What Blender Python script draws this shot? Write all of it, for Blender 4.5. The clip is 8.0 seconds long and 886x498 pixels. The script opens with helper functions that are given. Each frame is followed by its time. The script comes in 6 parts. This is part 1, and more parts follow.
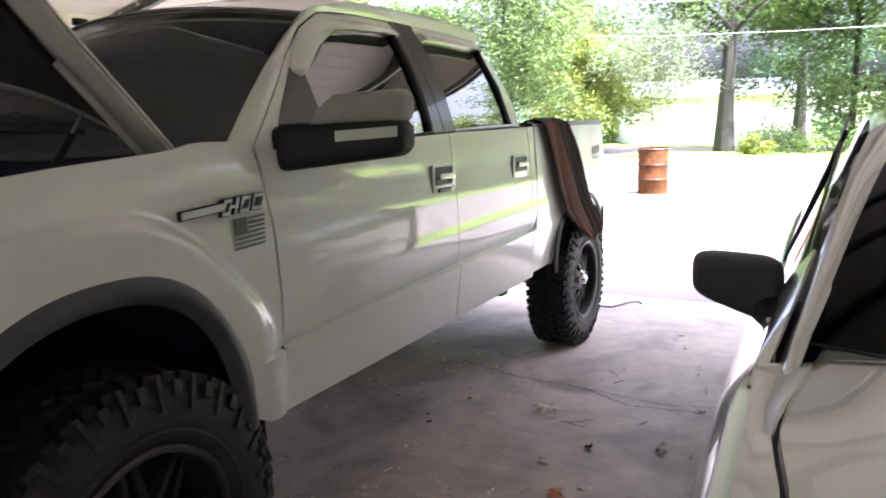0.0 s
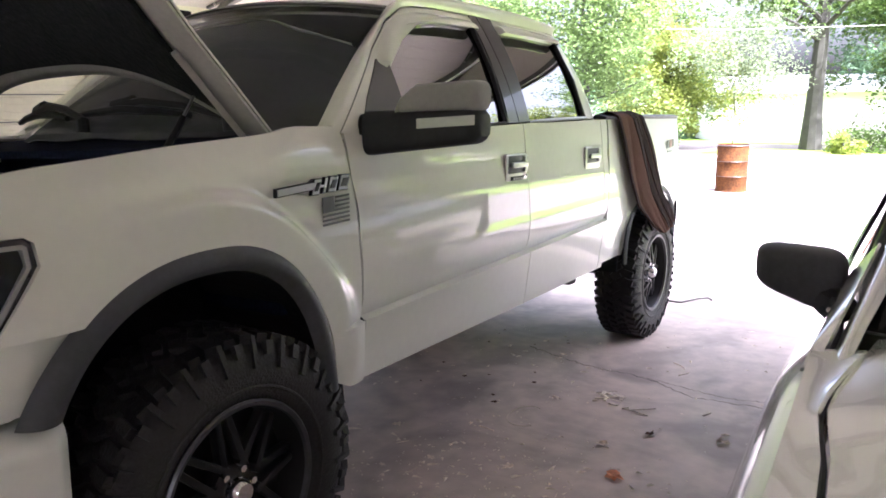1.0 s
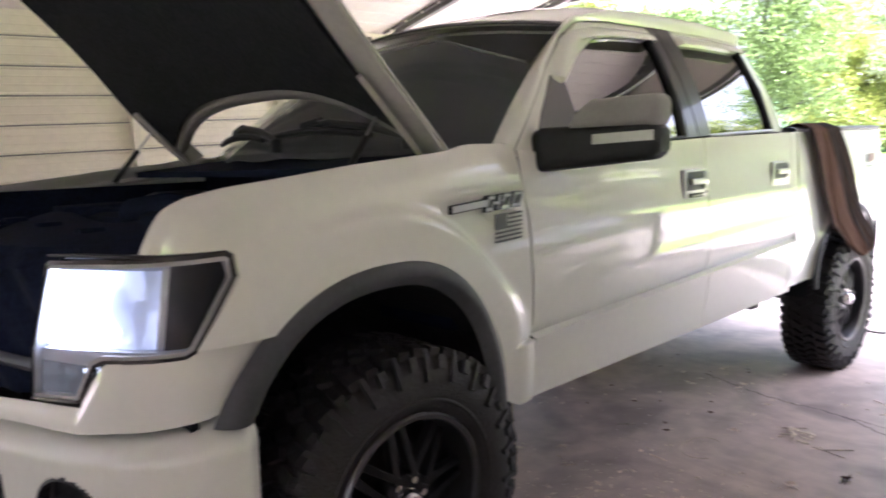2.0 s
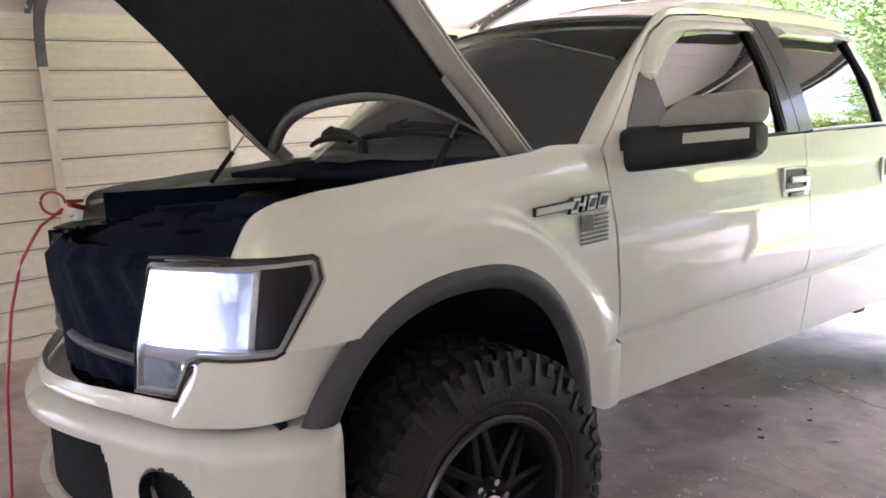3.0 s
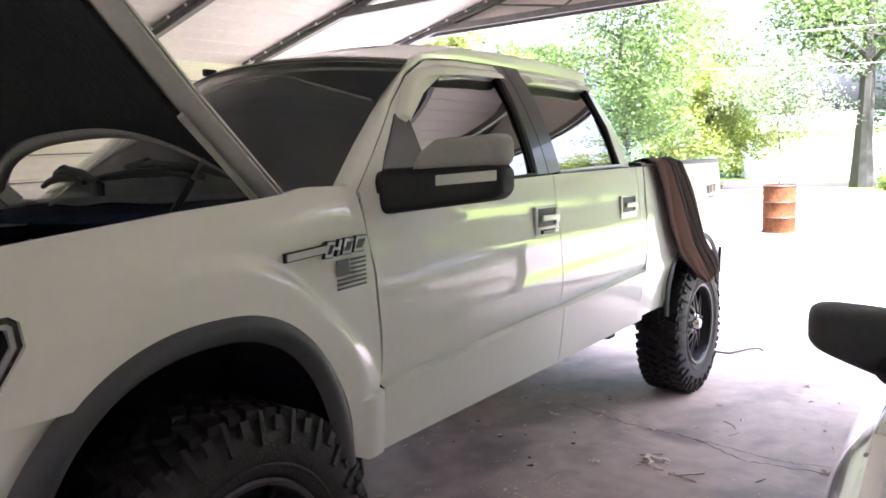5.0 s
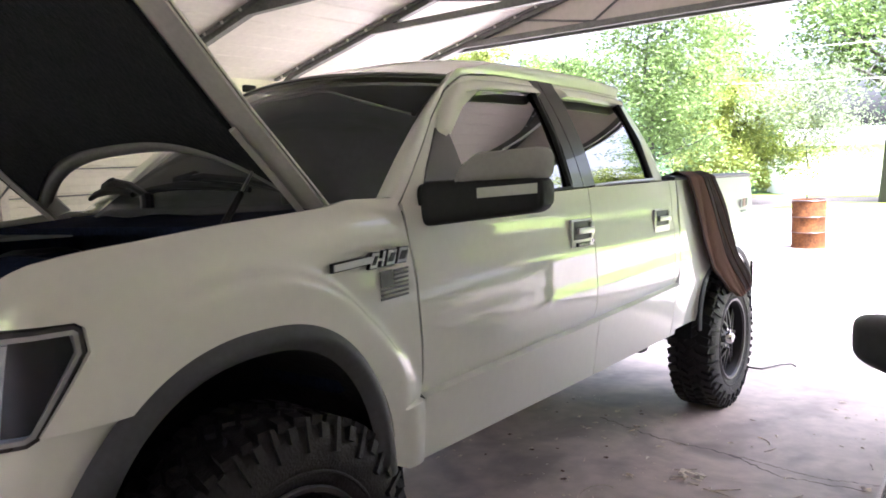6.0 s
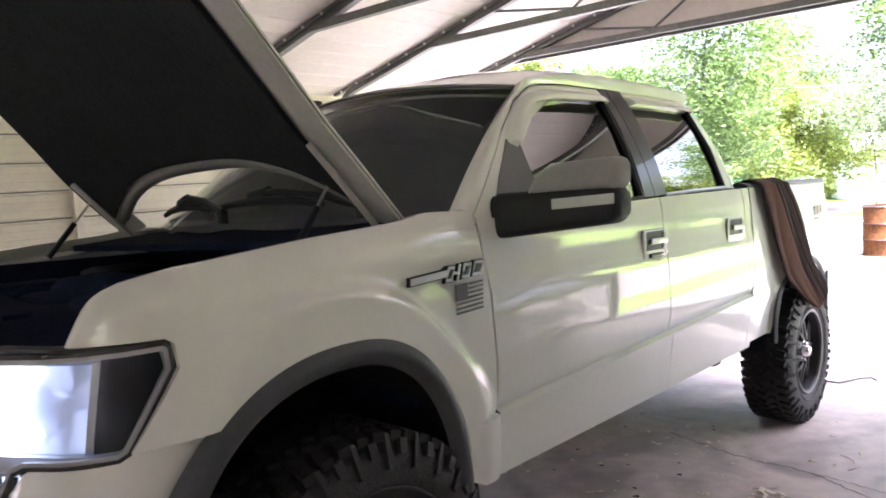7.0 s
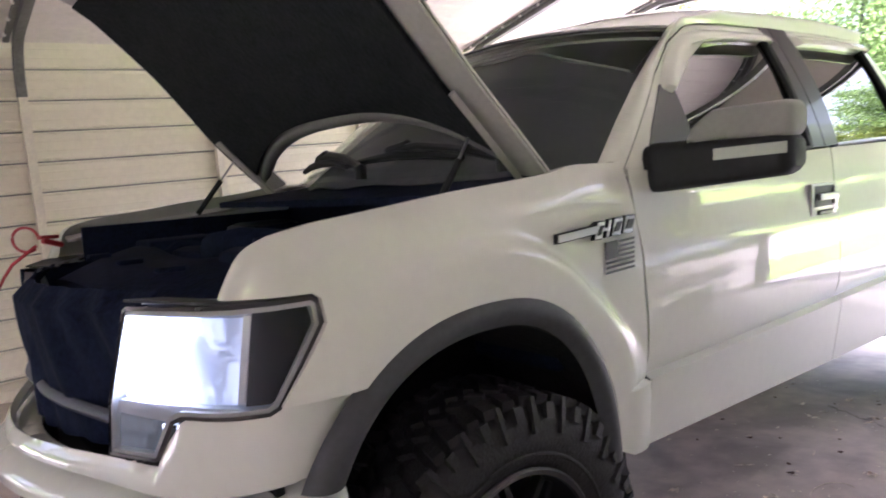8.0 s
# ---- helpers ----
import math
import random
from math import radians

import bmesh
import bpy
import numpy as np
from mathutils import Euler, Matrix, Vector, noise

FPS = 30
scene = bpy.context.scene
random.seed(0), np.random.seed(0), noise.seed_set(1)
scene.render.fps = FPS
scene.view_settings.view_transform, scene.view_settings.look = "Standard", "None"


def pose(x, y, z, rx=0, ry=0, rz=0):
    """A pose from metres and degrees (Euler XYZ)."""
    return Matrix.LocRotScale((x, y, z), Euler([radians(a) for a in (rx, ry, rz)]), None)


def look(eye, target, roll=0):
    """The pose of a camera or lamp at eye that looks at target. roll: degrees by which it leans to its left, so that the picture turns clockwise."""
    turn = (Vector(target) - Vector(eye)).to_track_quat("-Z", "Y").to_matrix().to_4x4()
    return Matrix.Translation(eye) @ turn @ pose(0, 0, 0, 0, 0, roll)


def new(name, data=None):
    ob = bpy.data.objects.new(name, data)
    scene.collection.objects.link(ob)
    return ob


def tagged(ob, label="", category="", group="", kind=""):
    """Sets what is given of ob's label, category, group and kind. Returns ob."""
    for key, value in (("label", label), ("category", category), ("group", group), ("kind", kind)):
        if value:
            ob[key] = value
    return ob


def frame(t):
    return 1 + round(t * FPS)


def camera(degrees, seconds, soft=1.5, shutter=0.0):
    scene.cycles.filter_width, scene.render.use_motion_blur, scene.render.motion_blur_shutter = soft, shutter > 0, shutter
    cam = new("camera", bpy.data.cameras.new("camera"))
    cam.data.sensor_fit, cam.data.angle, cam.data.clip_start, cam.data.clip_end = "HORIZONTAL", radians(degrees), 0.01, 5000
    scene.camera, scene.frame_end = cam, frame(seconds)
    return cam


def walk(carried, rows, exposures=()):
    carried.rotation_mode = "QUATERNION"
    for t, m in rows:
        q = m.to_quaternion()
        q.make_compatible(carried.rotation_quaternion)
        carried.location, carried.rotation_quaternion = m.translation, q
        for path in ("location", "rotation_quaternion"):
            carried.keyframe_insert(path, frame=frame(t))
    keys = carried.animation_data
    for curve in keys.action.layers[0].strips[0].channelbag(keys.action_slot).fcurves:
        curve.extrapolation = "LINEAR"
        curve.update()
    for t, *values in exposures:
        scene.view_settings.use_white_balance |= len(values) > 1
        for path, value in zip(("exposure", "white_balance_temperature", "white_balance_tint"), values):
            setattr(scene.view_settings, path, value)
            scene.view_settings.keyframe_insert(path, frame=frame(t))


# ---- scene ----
cam = camera(62.3, 8.0, soft=1.7, shutter=0.3)
PATH = [
    (0, (1.492, -1.108, 1.526), (0.568, 0.624, 1.144), -1.91),
    (0.5, (1.541, -1.207, 1.520), (0.494, 0.444, 1.099), -0.63),
    (1, (1.559, -1.238, 1.522), (0.473, 0.393, 1.123), -0.97),
    (1.5, (1.550, -1.238, 1.521), (0.406, 0.357, 1.137), -1.32),
    (2, (1.524, -1.243, 1.519), (0.095, 0.114, 1.179), -2.29),
    (2.2, (1.506, -1.247, 1.529), (-0.015, 0.006, 1.190), -2.68),
    (3.3, (1.526, -1.214, 1.546), (-0.054, -0.039, 1.197), -3.14),
    (3.5, (1.517, -1.199, 1.542), (-0.037, 0.012, 1.192), -3.32),
    (4, (1.527, -1.152, 1.549), (0.129, 0.236, 1.203), -2.96),
    (4.5, (1.526, -1.091, 1.543), (0.314, 0.468, 1.232), -2.88),
    (4.7, (1.538, -1.081, 1.551), (0.351, 0.501, 1.255), -2.55),
    (6, (1.507, -1.147, 1.548), (0.267, 0.405, 1.313), -2.39),
    (6.5, (1.493, -1.189, 1.550), (0.216, 0.333, 1.331), -2.63),
    (7, (1.438, -1.169, 1.553), (0.088, 0.294, 1.356), -3.39),
    (7.5, (1.380, -1.144, 1.541), (-0.081, 0.209, 1.350), -4.30),
    (8, (1.322, -1.142, 1.532), (-0.250, 0.061, 1.250), -4.32),
]
EXPOSURES = [(0.0, 3.09, 5600, 23.0), (1.0, 3.44, 5600, 24.0), (1.5, 3.52, 5600, 24.0), (2.2, 3.86, 5650, 25.0), (3.5, 4.16, 5500, 28.0), (4.0, 4.06, 5450, 29.0), (4.5, 3.79, 5500, 27.0), (6.0, 3.46, 5600, 22.0), (6.5, 3.49, 5600, 22.0), (7.0, 3.56, 5600, 23.0), (7.5, 3.73, 5600, 24.0), (8.0, 3.93, 5500, 27.0)]
walk(cam, [(t, look(eye, target, roll)) for t, eye, target, roll in PATH], EXPOSURES)

# ---- daylight ----
SUN_FROM = Vector((0.52, -0.16, 0.84)).normalized()
world = bpy.data.worlds.new("sky")
scene.world = world
world.use_nodes = True
wn, wl = world.node_tree.nodes, world.node_tree.links
sky = wn.new("ShaderNodeTexSky")
sky.sky_type, sky.sun_disc = "NISHITA", False
sky.sun_elevation = math.asin(SUN_FROM.z)
sky.sun_rotation = math.atan2(SUN_FROM.x, SUN_FROM.y)
sky.air_density, sky.dust_density, sky.ozone_density = 0.6, 10.0, 0.0
haze = wn.new("ShaderNodeHueSaturation")
haze.inputs["Saturation"].default_value, haze.inputs["Value"].default_value = 0.45, 1.15
wl.new(sky.outputs["Color"], haze.inputs["Color"])
wl.new(haze.outputs["Color"], wn["Background"].inputs["Color"])
wn["Background"].inputs["Strength"].default_value = 0.15
sun_data = bpy.data.lights.new("sun", "SUN")
sun_data.energy, sun_data.angle, sun_data.color = 4.6, radians(0.6), (1.0, 0.95, 0.87)
sun = new("sun", sun_data)
sun.matrix_world = look(SUN_FROM * 30, (0, 0, 0))


# ---- materials ----
def material(name, base, rough=0.5, metal=0.0, vary=0.12, scale=6.0, fine=60.0, bump=0.0, bump_scale=80.0,
             coat=0.0, other=None, rough_vary=0.1, spec=0.5, per_piece=0.0, per_island=0.0):
    """A principled surface whose colour drifts at two scales, with fine relief."""
    m = bpy.data.materials.new(name)
    m.use_nodes = True
    n, l = m.node_tree.nodes, m.node_tree.links
    b = n["Principled BSDF"]
    b.inputs["Metallic"].default_value = metal
    b.inputs["Specular IOR Level"].default_value = spec
    b.inputs["Coat Weight"].default_value = coat
    b.inputs["Coat Roughness"].default_value = 0.015
    b.inputs["Coat IOR"].default_value = 1.6
    co = n.new("ShaderNodeTexCoord")
    big, small = n.new("ShaderNodeTexNoise"), n.new("ShaderNodeTexNoise")
    for node, s, d in ((big, scale, 5), (small, fine, 3)):
        node.inputs["Scale"].default_value, node.inputs["Detail"].default_value = s, d
        l.new(co.outputs["Object"], node.inputs["Vector"])
    add = n.new("ShaderNodeMath")
    add.operation = "ADD"
    l.new(big.outputs["Fac"], add.inputs[0])
    l.new(small.outputs["Fac"], add.inputs[1])
    ramp = n.new("ShaderNodeMapRange")
    ramp.inputs["From Min"].default_value, ramp.inputs["From Max"].default_value = 0.65, 1.35
    l.new(add.outputs[0], ramp.inputs["Value"])
    mix = n.new("ShaderNodeMix")
    mix.data_type = "RGBA"
    lo = other or tuple(c * (1 - vary) for c in base)
    hi = tuple(min(1, c * (1 + vary)) for c in base)
    mix.inputs["A"].default_value, mix.inputs["B"].default_value = (*lo, 1), (*hi, 1)
    l.new(ramp.outputs["Result"], mix.inputs["Factor"])
    colour = mix.outputs["Result"]
    for amount, kind in ((per_piece, "object"), (per_island, "island")):
        if amount:
            src = n.new("ShaderNodeObjectInfo") if kind == "object" else n.new("ShaderNodeNewGeometry")
            hsv = n.new("ShaderNodeHueSaturation")
            mr = n.new("ShaderNodeMapRange")
            mr.inputs["To Min"].default_value, mr.inputs["To Max"].default_value = 1 - amount, 1 + amount
            l.new(src.outputs["Random" if kind == "object" else "Random Per Island"], mr.inputs["Value"])
            l.new(mr.outputs["Result"], hsv.inputs["Value"])
            l.new(colour, hsv.inputs["Color"])
            colour = hsv.outputs["Color"]
    l.new(colour, b.inputs["Base Color"])
    rr = n.new("ShaderNodeMapRange")
    rr.inputs["To Min"].default_value, rr.inputs["To Max"].default_value = max(0.0, rough - rough_vary * rough), min(1, rough + rough_vary * rough)
    l.new(big.outputs["Fac"], rr.inputs["Value"])
    l.new(rr.outputs["Result"], b.inputs["Roughness"])
    if bump:
        bn, bt = n.new("ShaderNodeBump"), n.new("ShaderNodeTexNoise")
        bt.inputs["Scale"].default_value, bt.inputs["Detail"].default_value = bump_scale, 6
        l.new(co.outputs["Object"], bt.inputs["Vector"])
        bn.inputs["Strength"].default_value, bn.inputs["Distance"].default_value = bump, 0.02
        l.new(bt.outputs["Fac"], bn.inputs["Height"])
        l.new(bn.outputs["Normal"], b.inputs["Normal"])
        if coat:
            l.new(bn.outputs["Normal"], b.inputs["Coat Normal"])
    return m


def glass_material(name, tint, low=0.05, rough=0.01, curve=4.0):
    """Tinted pane: what passes is darkened, what strikes at a slant is mirrored."""
    m = bpy.data.materials.new(name)
    m.use_nodes = True
    n, l = m.node_tree.nodes, m.node_tree.links
    n.remove(n["Principled BSDF"])
    clear, gloss, mix, face = (n.new("ShaderNodeBsdfTransparent"), n.new("ShaderNodeBsdfGlossy"), n.new("ShaderNodeMixShader"), n.new("ShaderNodeLayerWeight"))
    clear.inputs["Color"].default_value = (*tint, 1)
    gloss.inputs["Roughness"].default_value = rough
    gloss.inputs["Color"].default_value = (1, 1, 1, 1)
    face.inputs["Blend"].default_value = 0.5
    power, ramp = n.new("ShaderNodeMath"), n.new("ShaderNodeMapRange")
    power.operation = "POWER"
    power.inputs[1].default_value = curve
    ramp.inputs["To Min"].default_value, ramp.inputs["To Max"].default_value = low, 1.0
    l.new(face.outputs["Facing"], power.inputs[0])
    l.new(power.outputs[0], ramp.inputs["Value"])
    l.new(ramp.outputs["Result"], mix.inputs[0])
    l.new(clear.outputs[0], mix.inputs[1])
    l.new(gloss.outputs[0], mix.inputs[2])
    l.new(mix.outputs[0], n["Material Output"].inputs["Surface"])
    return m


def leaf_material(name, base, other):
    m = material(name, base, 0.55, vary=0.3, scale=0.6, fine=9.0, other=other, per_island=0.35, spec=0.3)
    n, l = m.node_tree.nodes, m.node_tree.links
    b = n["Principled BSDF"]
    tr, mix = n.new("ShaderNodeBsdfTranslucent"), n.new("ShaderNodeMixShader")
    src = b.inputs["Base Color"].links[0].from_socket
    l.new(src, tr.inputs["Color"])
    mix.inputs[0].default_value = 0.45
    l.new(b.outputs[0], mix.inputs[1])
    l.new(tr.outputs[0], mix.inputs[2])
    l.new(mix.outputs[0], n["Material Output"].inputs["Surface"])
    return m


def glow_material(name, colour, strength, mottle=0.0):
    m = bpy.data.materials.new(name)
    m.use_nodes = True
    b = m.node_tree.nodes["Principled BSDF"]
    b.inputs["Base Color"].default_value = (*colour, 1)
    b.inputs["Emission Color"].default_value = (*colour, 1)
    b.inputs["Emission Strength"].default_value = strength
    b.inputs["Roughness"].default_value = 0.1
    if mottle:
        n, l = m.node_tree.nodes, m.node_tree.links
        co, tex, mr = n.new("ShaderNodeTexCoord"), n.new("ShaderNodeTexNoise"), n.new("ShaderNodeMapRange")
        tex.inputs["Scale"].default_value, tex.inputs["Detail"].default_value, tex.inputs["Distortion"].default_value = mottle, 4, 1.8
        mr.inputs["From Min"].default_value, mr.inputs["From Max"].default_value = 0.42, 0.58
        mr.inputs["To Min"].default_value, mr.inputs["To Max"].default_value = strength * 0.4, strength * 1.9
        l.new(co.outputs["Object"], tex.inputs["Vector"])
        l.new(tex.outputs["Fac"], mr.inputs["Value"])
        l.new(mr.outputs["Result"], b.inputs["Emission Strength"])
    return m


WHITE = material("white_truck_paint", (0.70, 0.71, 0.65), 0.6, vary=0.03, scale=2.0, fine=30, coat=1.0, spec=0.15, rough_vary=0.2, bump=0.045, bump_scale=4.5)
# Underhood paint darkened for the dusty rear rib: shade put into the colour.
SHADED_RIB = material("dusty_underhood_rib", (0.17, 0.165, 0.16), 0.6, vary=0.15, scale=6)
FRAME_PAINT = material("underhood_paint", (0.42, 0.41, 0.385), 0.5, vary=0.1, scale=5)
BLACK = material("black_plastic", (0.013, 0.0145, 0.0165), 0.5, vary=0.3, bump=0.15, bump_scale=300, spec=0.3)
FLARE = material("grey_flare_plastic", (0.050, 0.054, 0.058), 0.55, vary=0.2, bump=0.12, bump_scale=500)
GLOSS_BLACK = material("gloss_black_trim", (0.03, 0.03, 0.032), 0.12, vary=0.1, coat=0.6)
RUBBER = material("tyre_rubber", (0.018, 0.017, 0.0165), 0.58, vary=0.5, scale=9, fine=90, bump=0.3, bump_scale=120, spec=0.4)
RIM = material("dark_alloy", (0.012, 0.012, 0.0125), 0.5, 0.4, vary=0.2)
LIP = material("machined_alloy", (0.09, 0.09, 0.094), 0.35, 0.8, vary=0.2)
BADGE = material("badge_chrome", (0.62, 0.62, 0.62), 0.28, 0.55, vary=0.05)
CHROME = material("chrome", (0.75, 0.75, 0.76), 0.08, 1.0, vary=0.04, rough_vary=0.5)
SATIN = material("satin_metal", (0.40, 0.395, 0.385), 0.38, 0.75, vary=0.1)
CAP_PAINT = material("weathered_mirror_cap", (0.30, 0.30, 0.285), 0.55, vary=0.08, scale=6, spec=0.3)
PILLAR_BLACK = material("satin_black_pillar", (0.022, 0.022, 0.023), 0.3, vary=0.15, coat=0.25)
BAY = material("engine_bay_black", (0.010, 0.014, 0.033), 0.85, vary=0.5, scale=12, bump=0.2, bump_scale=60, spec=0.05)
PAD = material("hood_insulation", (0.020, 0.0215, 0.0235), 0.95, vary=0.3, scale=14, bump=0.5, bump_scale=50, spec=0.1)
DULL_BAR = material("dull_grey_bar", (0.055, 0.06, 0.075), 0.5, 0.2, vary=0.2, scale=8)
CHASSIS = material("chassis_black", (0.018, 0.017, 0.016), 0.7, vary=0.4, scale=8)
GLASS = glass_material("tinted_glass", (0.045, 0.047, 0.05), 0.19)
CARGLASS = glass_material("car_windscreen_glass", (0.06, 0.062, 0.065), 0.012, 0.02, 7.5)
WSGLASS = glass_material("windscreen_glass", (0.62, 0.65, 0.64), 0.03)
DARKSCREEN = glass_material("truck_windscreen_glass", (0.93, 0.95, 0.95), 0.008, 0.04, 10.0)
CLEAR = glass_material("lamp_lens", (0.94, 0.95, 0.97), 0.012)
SHADE = material("dark_sunshade_fabric", (0.085, 0.087, 0.092), 0.9, vary=0.2, scale=4, fine=30, bump=0.15, bump_scale=25, spec=0.1)
CABIN = material("dark_cabin_trim", (0.03, 0.03, 0.032), 0.8, vary=0.2)
DECAL = material("grey_decal", (0.10, 0.105, 0.11), 0.5, vary=0.1)
RED_DECAL = material("red_decal", (0.16, 0.05, 0.045), 0.4, vary=0.1)
TAIL = material("red_lamp_plastic", (0.30, 0.012, 0.012), 0.12, vary=0.1, coat=0.5)
REFLECTOR = material("marker_lens_grey", (0.42, 0.42, 0.41), 0.25, vary=0.06)
LAMP_CHROME = material("lamp_bezel", (0.44, 0.45, 0.46), 0.32, 0.15, vary=0.06)
DARK_LENS = material("smoked_lamp_corner", (0.010, 0.013, 0.020), 0.3, vary=0.2, spec=0.2)
LAMP_ON = glow_material("lit_headlamp", (0.86, 0.92, 1.0), 1.6)
# Glow stands in for lamp light reflected in the bowl and its facets.
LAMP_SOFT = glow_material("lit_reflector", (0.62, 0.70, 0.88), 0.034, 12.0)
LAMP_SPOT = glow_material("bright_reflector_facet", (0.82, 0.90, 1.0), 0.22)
# Faint glow, used for the lower lamp and the unlit far lamp.
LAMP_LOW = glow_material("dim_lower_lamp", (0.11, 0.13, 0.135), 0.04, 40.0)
CABLE_RED = material("red_cable_rubber", (0.42, 0.02, 0.03), 0.4, vary=0.15)
CLOTH_BROWN = material("brown_blanket", (0.085, 0.043, 0.030), 0.95, vary=0.25, scale=5, fine=140, bump=0.4, bump_scale=220, spec=0.1)
CLOTH_DARK = material("dark_blanket_border", (0.028, 0.018, 0.016), 0.95, vary=0.3, scale=6, fine=140, bump=0.4, bump_scale=220, spec=0.1)
SILVER = material("silver_car_paint", (0.56, 0.58, 0.54), 0.2, 0.7, vary=0.05, scale=3, fine=300, coat=0.9)
SIDING = material("beige_siding_enamel", (0.86, 0.81, 0.67), 0.5, vary=0.06, scale=1.6, fine=25)
ROOFING = material("pale_roof_sheet", (0.78, 0.72, 0.68), 0.5, vary=0.08, scale=1.2, fine=20)
GALV = material("galvanised_tube", (0.20, 0.20, 0.198), 0.5, 0.55, vary=0.25, scale=9, fine=50)
POST = material("pale_post_tube", (0.80, 0.75, 0.64), 0.4, 0.15, vary=0.12, scale=7)
BARK = material("bark", (0.030, 0.029, 0.023), 0.95, vary=0.4, scale=4, bump=0.8, bump_scale=12)
GRAVEL = material("pale_gravel", (0.19, 0.165, 0.155), 0.95, vary=0.25, scale=0.7, fine=45, bump=0.6, bump_scale=60)
GRASS = material("lawn_grass", (0.165, 0.245, 0.024), 0.9, vary=0.3, scale=0.8, fine=18, other=(0.10, 0.16, 0.018), bump=0.7, bump_scale=40)
LEAF_A = leaf_material("leaf_green", (0.112, 0.165, 0.046), (0.052, 0.088, 0.026))
LEAF_B = leaf_material("leaf_yellow_green", (0.20, 0.225, 0.045), (0.10, 0.14, 0.032))
LEAF_C = leaf_material("leaf_blue_green", (0.068, 0.112, 0.060), (0.040, 0.076, 0.040))
PETAL = leaf_material("white_blossom", (0.80, 0.79, 0.72), (0.55, 0.58, 0.42))
LEAF_D = leaf_material("leaf_pale_silver", (0.165, 0.198, 0.121), (0.110, 0.143, 0.077))
RUST = material("rusty_drum", (0.066, 0.026, 0.008), 0.95, vary=0.5, scale=5, fine=28, other=(0.026, 0.012, 0.006), bump=0.4, bump_scale=40, spec=0.1)
HOUSE_WHITE = material("white_house_paint", (0.80, 0.79, 0.76), 0.6, vary=0.06)
HOUSE_ROOF = material("pale_metal_roof", (0.62, 0.62, 0.60), 0.45, 0.2, vary=0.08)
DEAD_LEAF = material("dead_leaf", (0.68, 0.58, 0.48), 0.85, vary=0.3, scale=30, per_piece=0.35)
ORANGE_LEAF = material("orange_leaf", (0.78, 0.36, 0.19), 0.8, vary=0.25, scale=30)
PAPER = material("pale_scrap", (0.72, 0.64, 0.53), 0.8, vary=0.2, scale=40, per_piece=0.2)
WIRE = material("dark_wire", (0.06, 0.055, 0.05), 0.5, vary=0.2)
CRACK = material("floor_crack_dirt", (0.06, 0.052, 0.048), 0.95, vary=0.3, scale=30)


def concrete():
    """Garage slab: grey-brown, oil stains, dust and grit."""
    m = material("garage_concrete", (0.56, 0.462, 0.405), 0.55, vary=0.12, scale=1.1, fine=9, other=(0.40, 0.332, 0.292), bump=0.05, bump_scale=30, rough_vary=0.3, spec=0.35)
    n, l = m.node_tree.nodes, m.node_tree.links
    b = n["Principled BSDF"]
    src = b.inputs["Base Color"].links[0].from_socket
    co = n["Texture Coordinate"]
    blot = n.new("ShaderNodeTexNoise")
    blot.inputs["Scale"].default_value, blot.inputs["Detail"].default_value, blot.inputs["Distortion"].default_value = 1.5, 9, 1.2
    l.new(co.outputs["Object"], blot.inputs["Vector"])
    r = n.new("ShaderNodeMapRange")
    r.inputs["From Min"].default_value, r.inputs["From Max"].default_value = 0.46, 0.66
    r.inputs["To Max"].default_value = 0.55
    l.new(blot.outputs["Fac"], r.inputs["Value"])
    mix = n.new("ShaderNodeMix")
    mix.data_type = "RGBA"
    mix.inputs["B"].default_value = (0.16, 0.135, 0.122, 1)
    l.new(r.outputs["Result"], mix.inputs["Factor"])
    l.new(src, mix.inputs["A"])
    grit = n.new("ShaderNodeTexVoronoi")
    grit.inputs["Scale"].default_value = 42
    l.new(co.outputs["Object"], grit.inputs["Vector"])
    r2 = n.new("ShaderNodeMapRange")
    r2.inputs["From Min"].default_value, r2.inputs["From Max"].default_value = 0.10, 0.04
    r2.inputs["To Max"].default_value = 0.12
    l.new(grit.outputs["Distance"], r2.inputs["Value"])
    mix2 = n.new("ShaderNodeMix")
    mix2.data_type = "RGBA"
    mix2.inputs["B"].default_value = (0.55, 0.49, 0.45, 1)
    l.new(r2.outputs["Result"], mix2.inputs["Factor"])
    l.new(mix.outputs["Result"], mix2.inputs["A"])
    l.new(mix2.outputs["Result"], b.inputs["Base Color"])
    return m


CONCRETE = concrete()


# ---- building helpers ----
def thing(name, base, label, category, group="", kind=""):
    ob = new(name)
    ob.location = base
    ob.empty_display_size = 0.2
    return tagged(ob, label, category, group, kind)


def part(name, bm, mat, parent=None, label="", smooth=True, recalc=True):
    """Links a bmesh, given in world metres, as one mesh under a thing or a part."""
    if recalc:
        bmesh.ops.recalc_face_normals(bm, faces=bm.faces)
    me = bpy.data.meshes.new(name)
    bm.to_mesh(me)
    bm.free()
    for mm in (mat if isinstance(mat, (list, tuple)) else [mat]):
        me.materials.append(mm)
    if smooth:
        me.shade_smooth()
        me.set_sharp_from_angle(angle=radians(35))
    ob = new(name, me)
    if parent is not None:
        ob.parent = parent
        if parent.type == "EMPTY":
            ob.matrix_parent_inverse = Matrix.Translation(-parent.location)
    if label:
        ob["label"] = label
    return ob


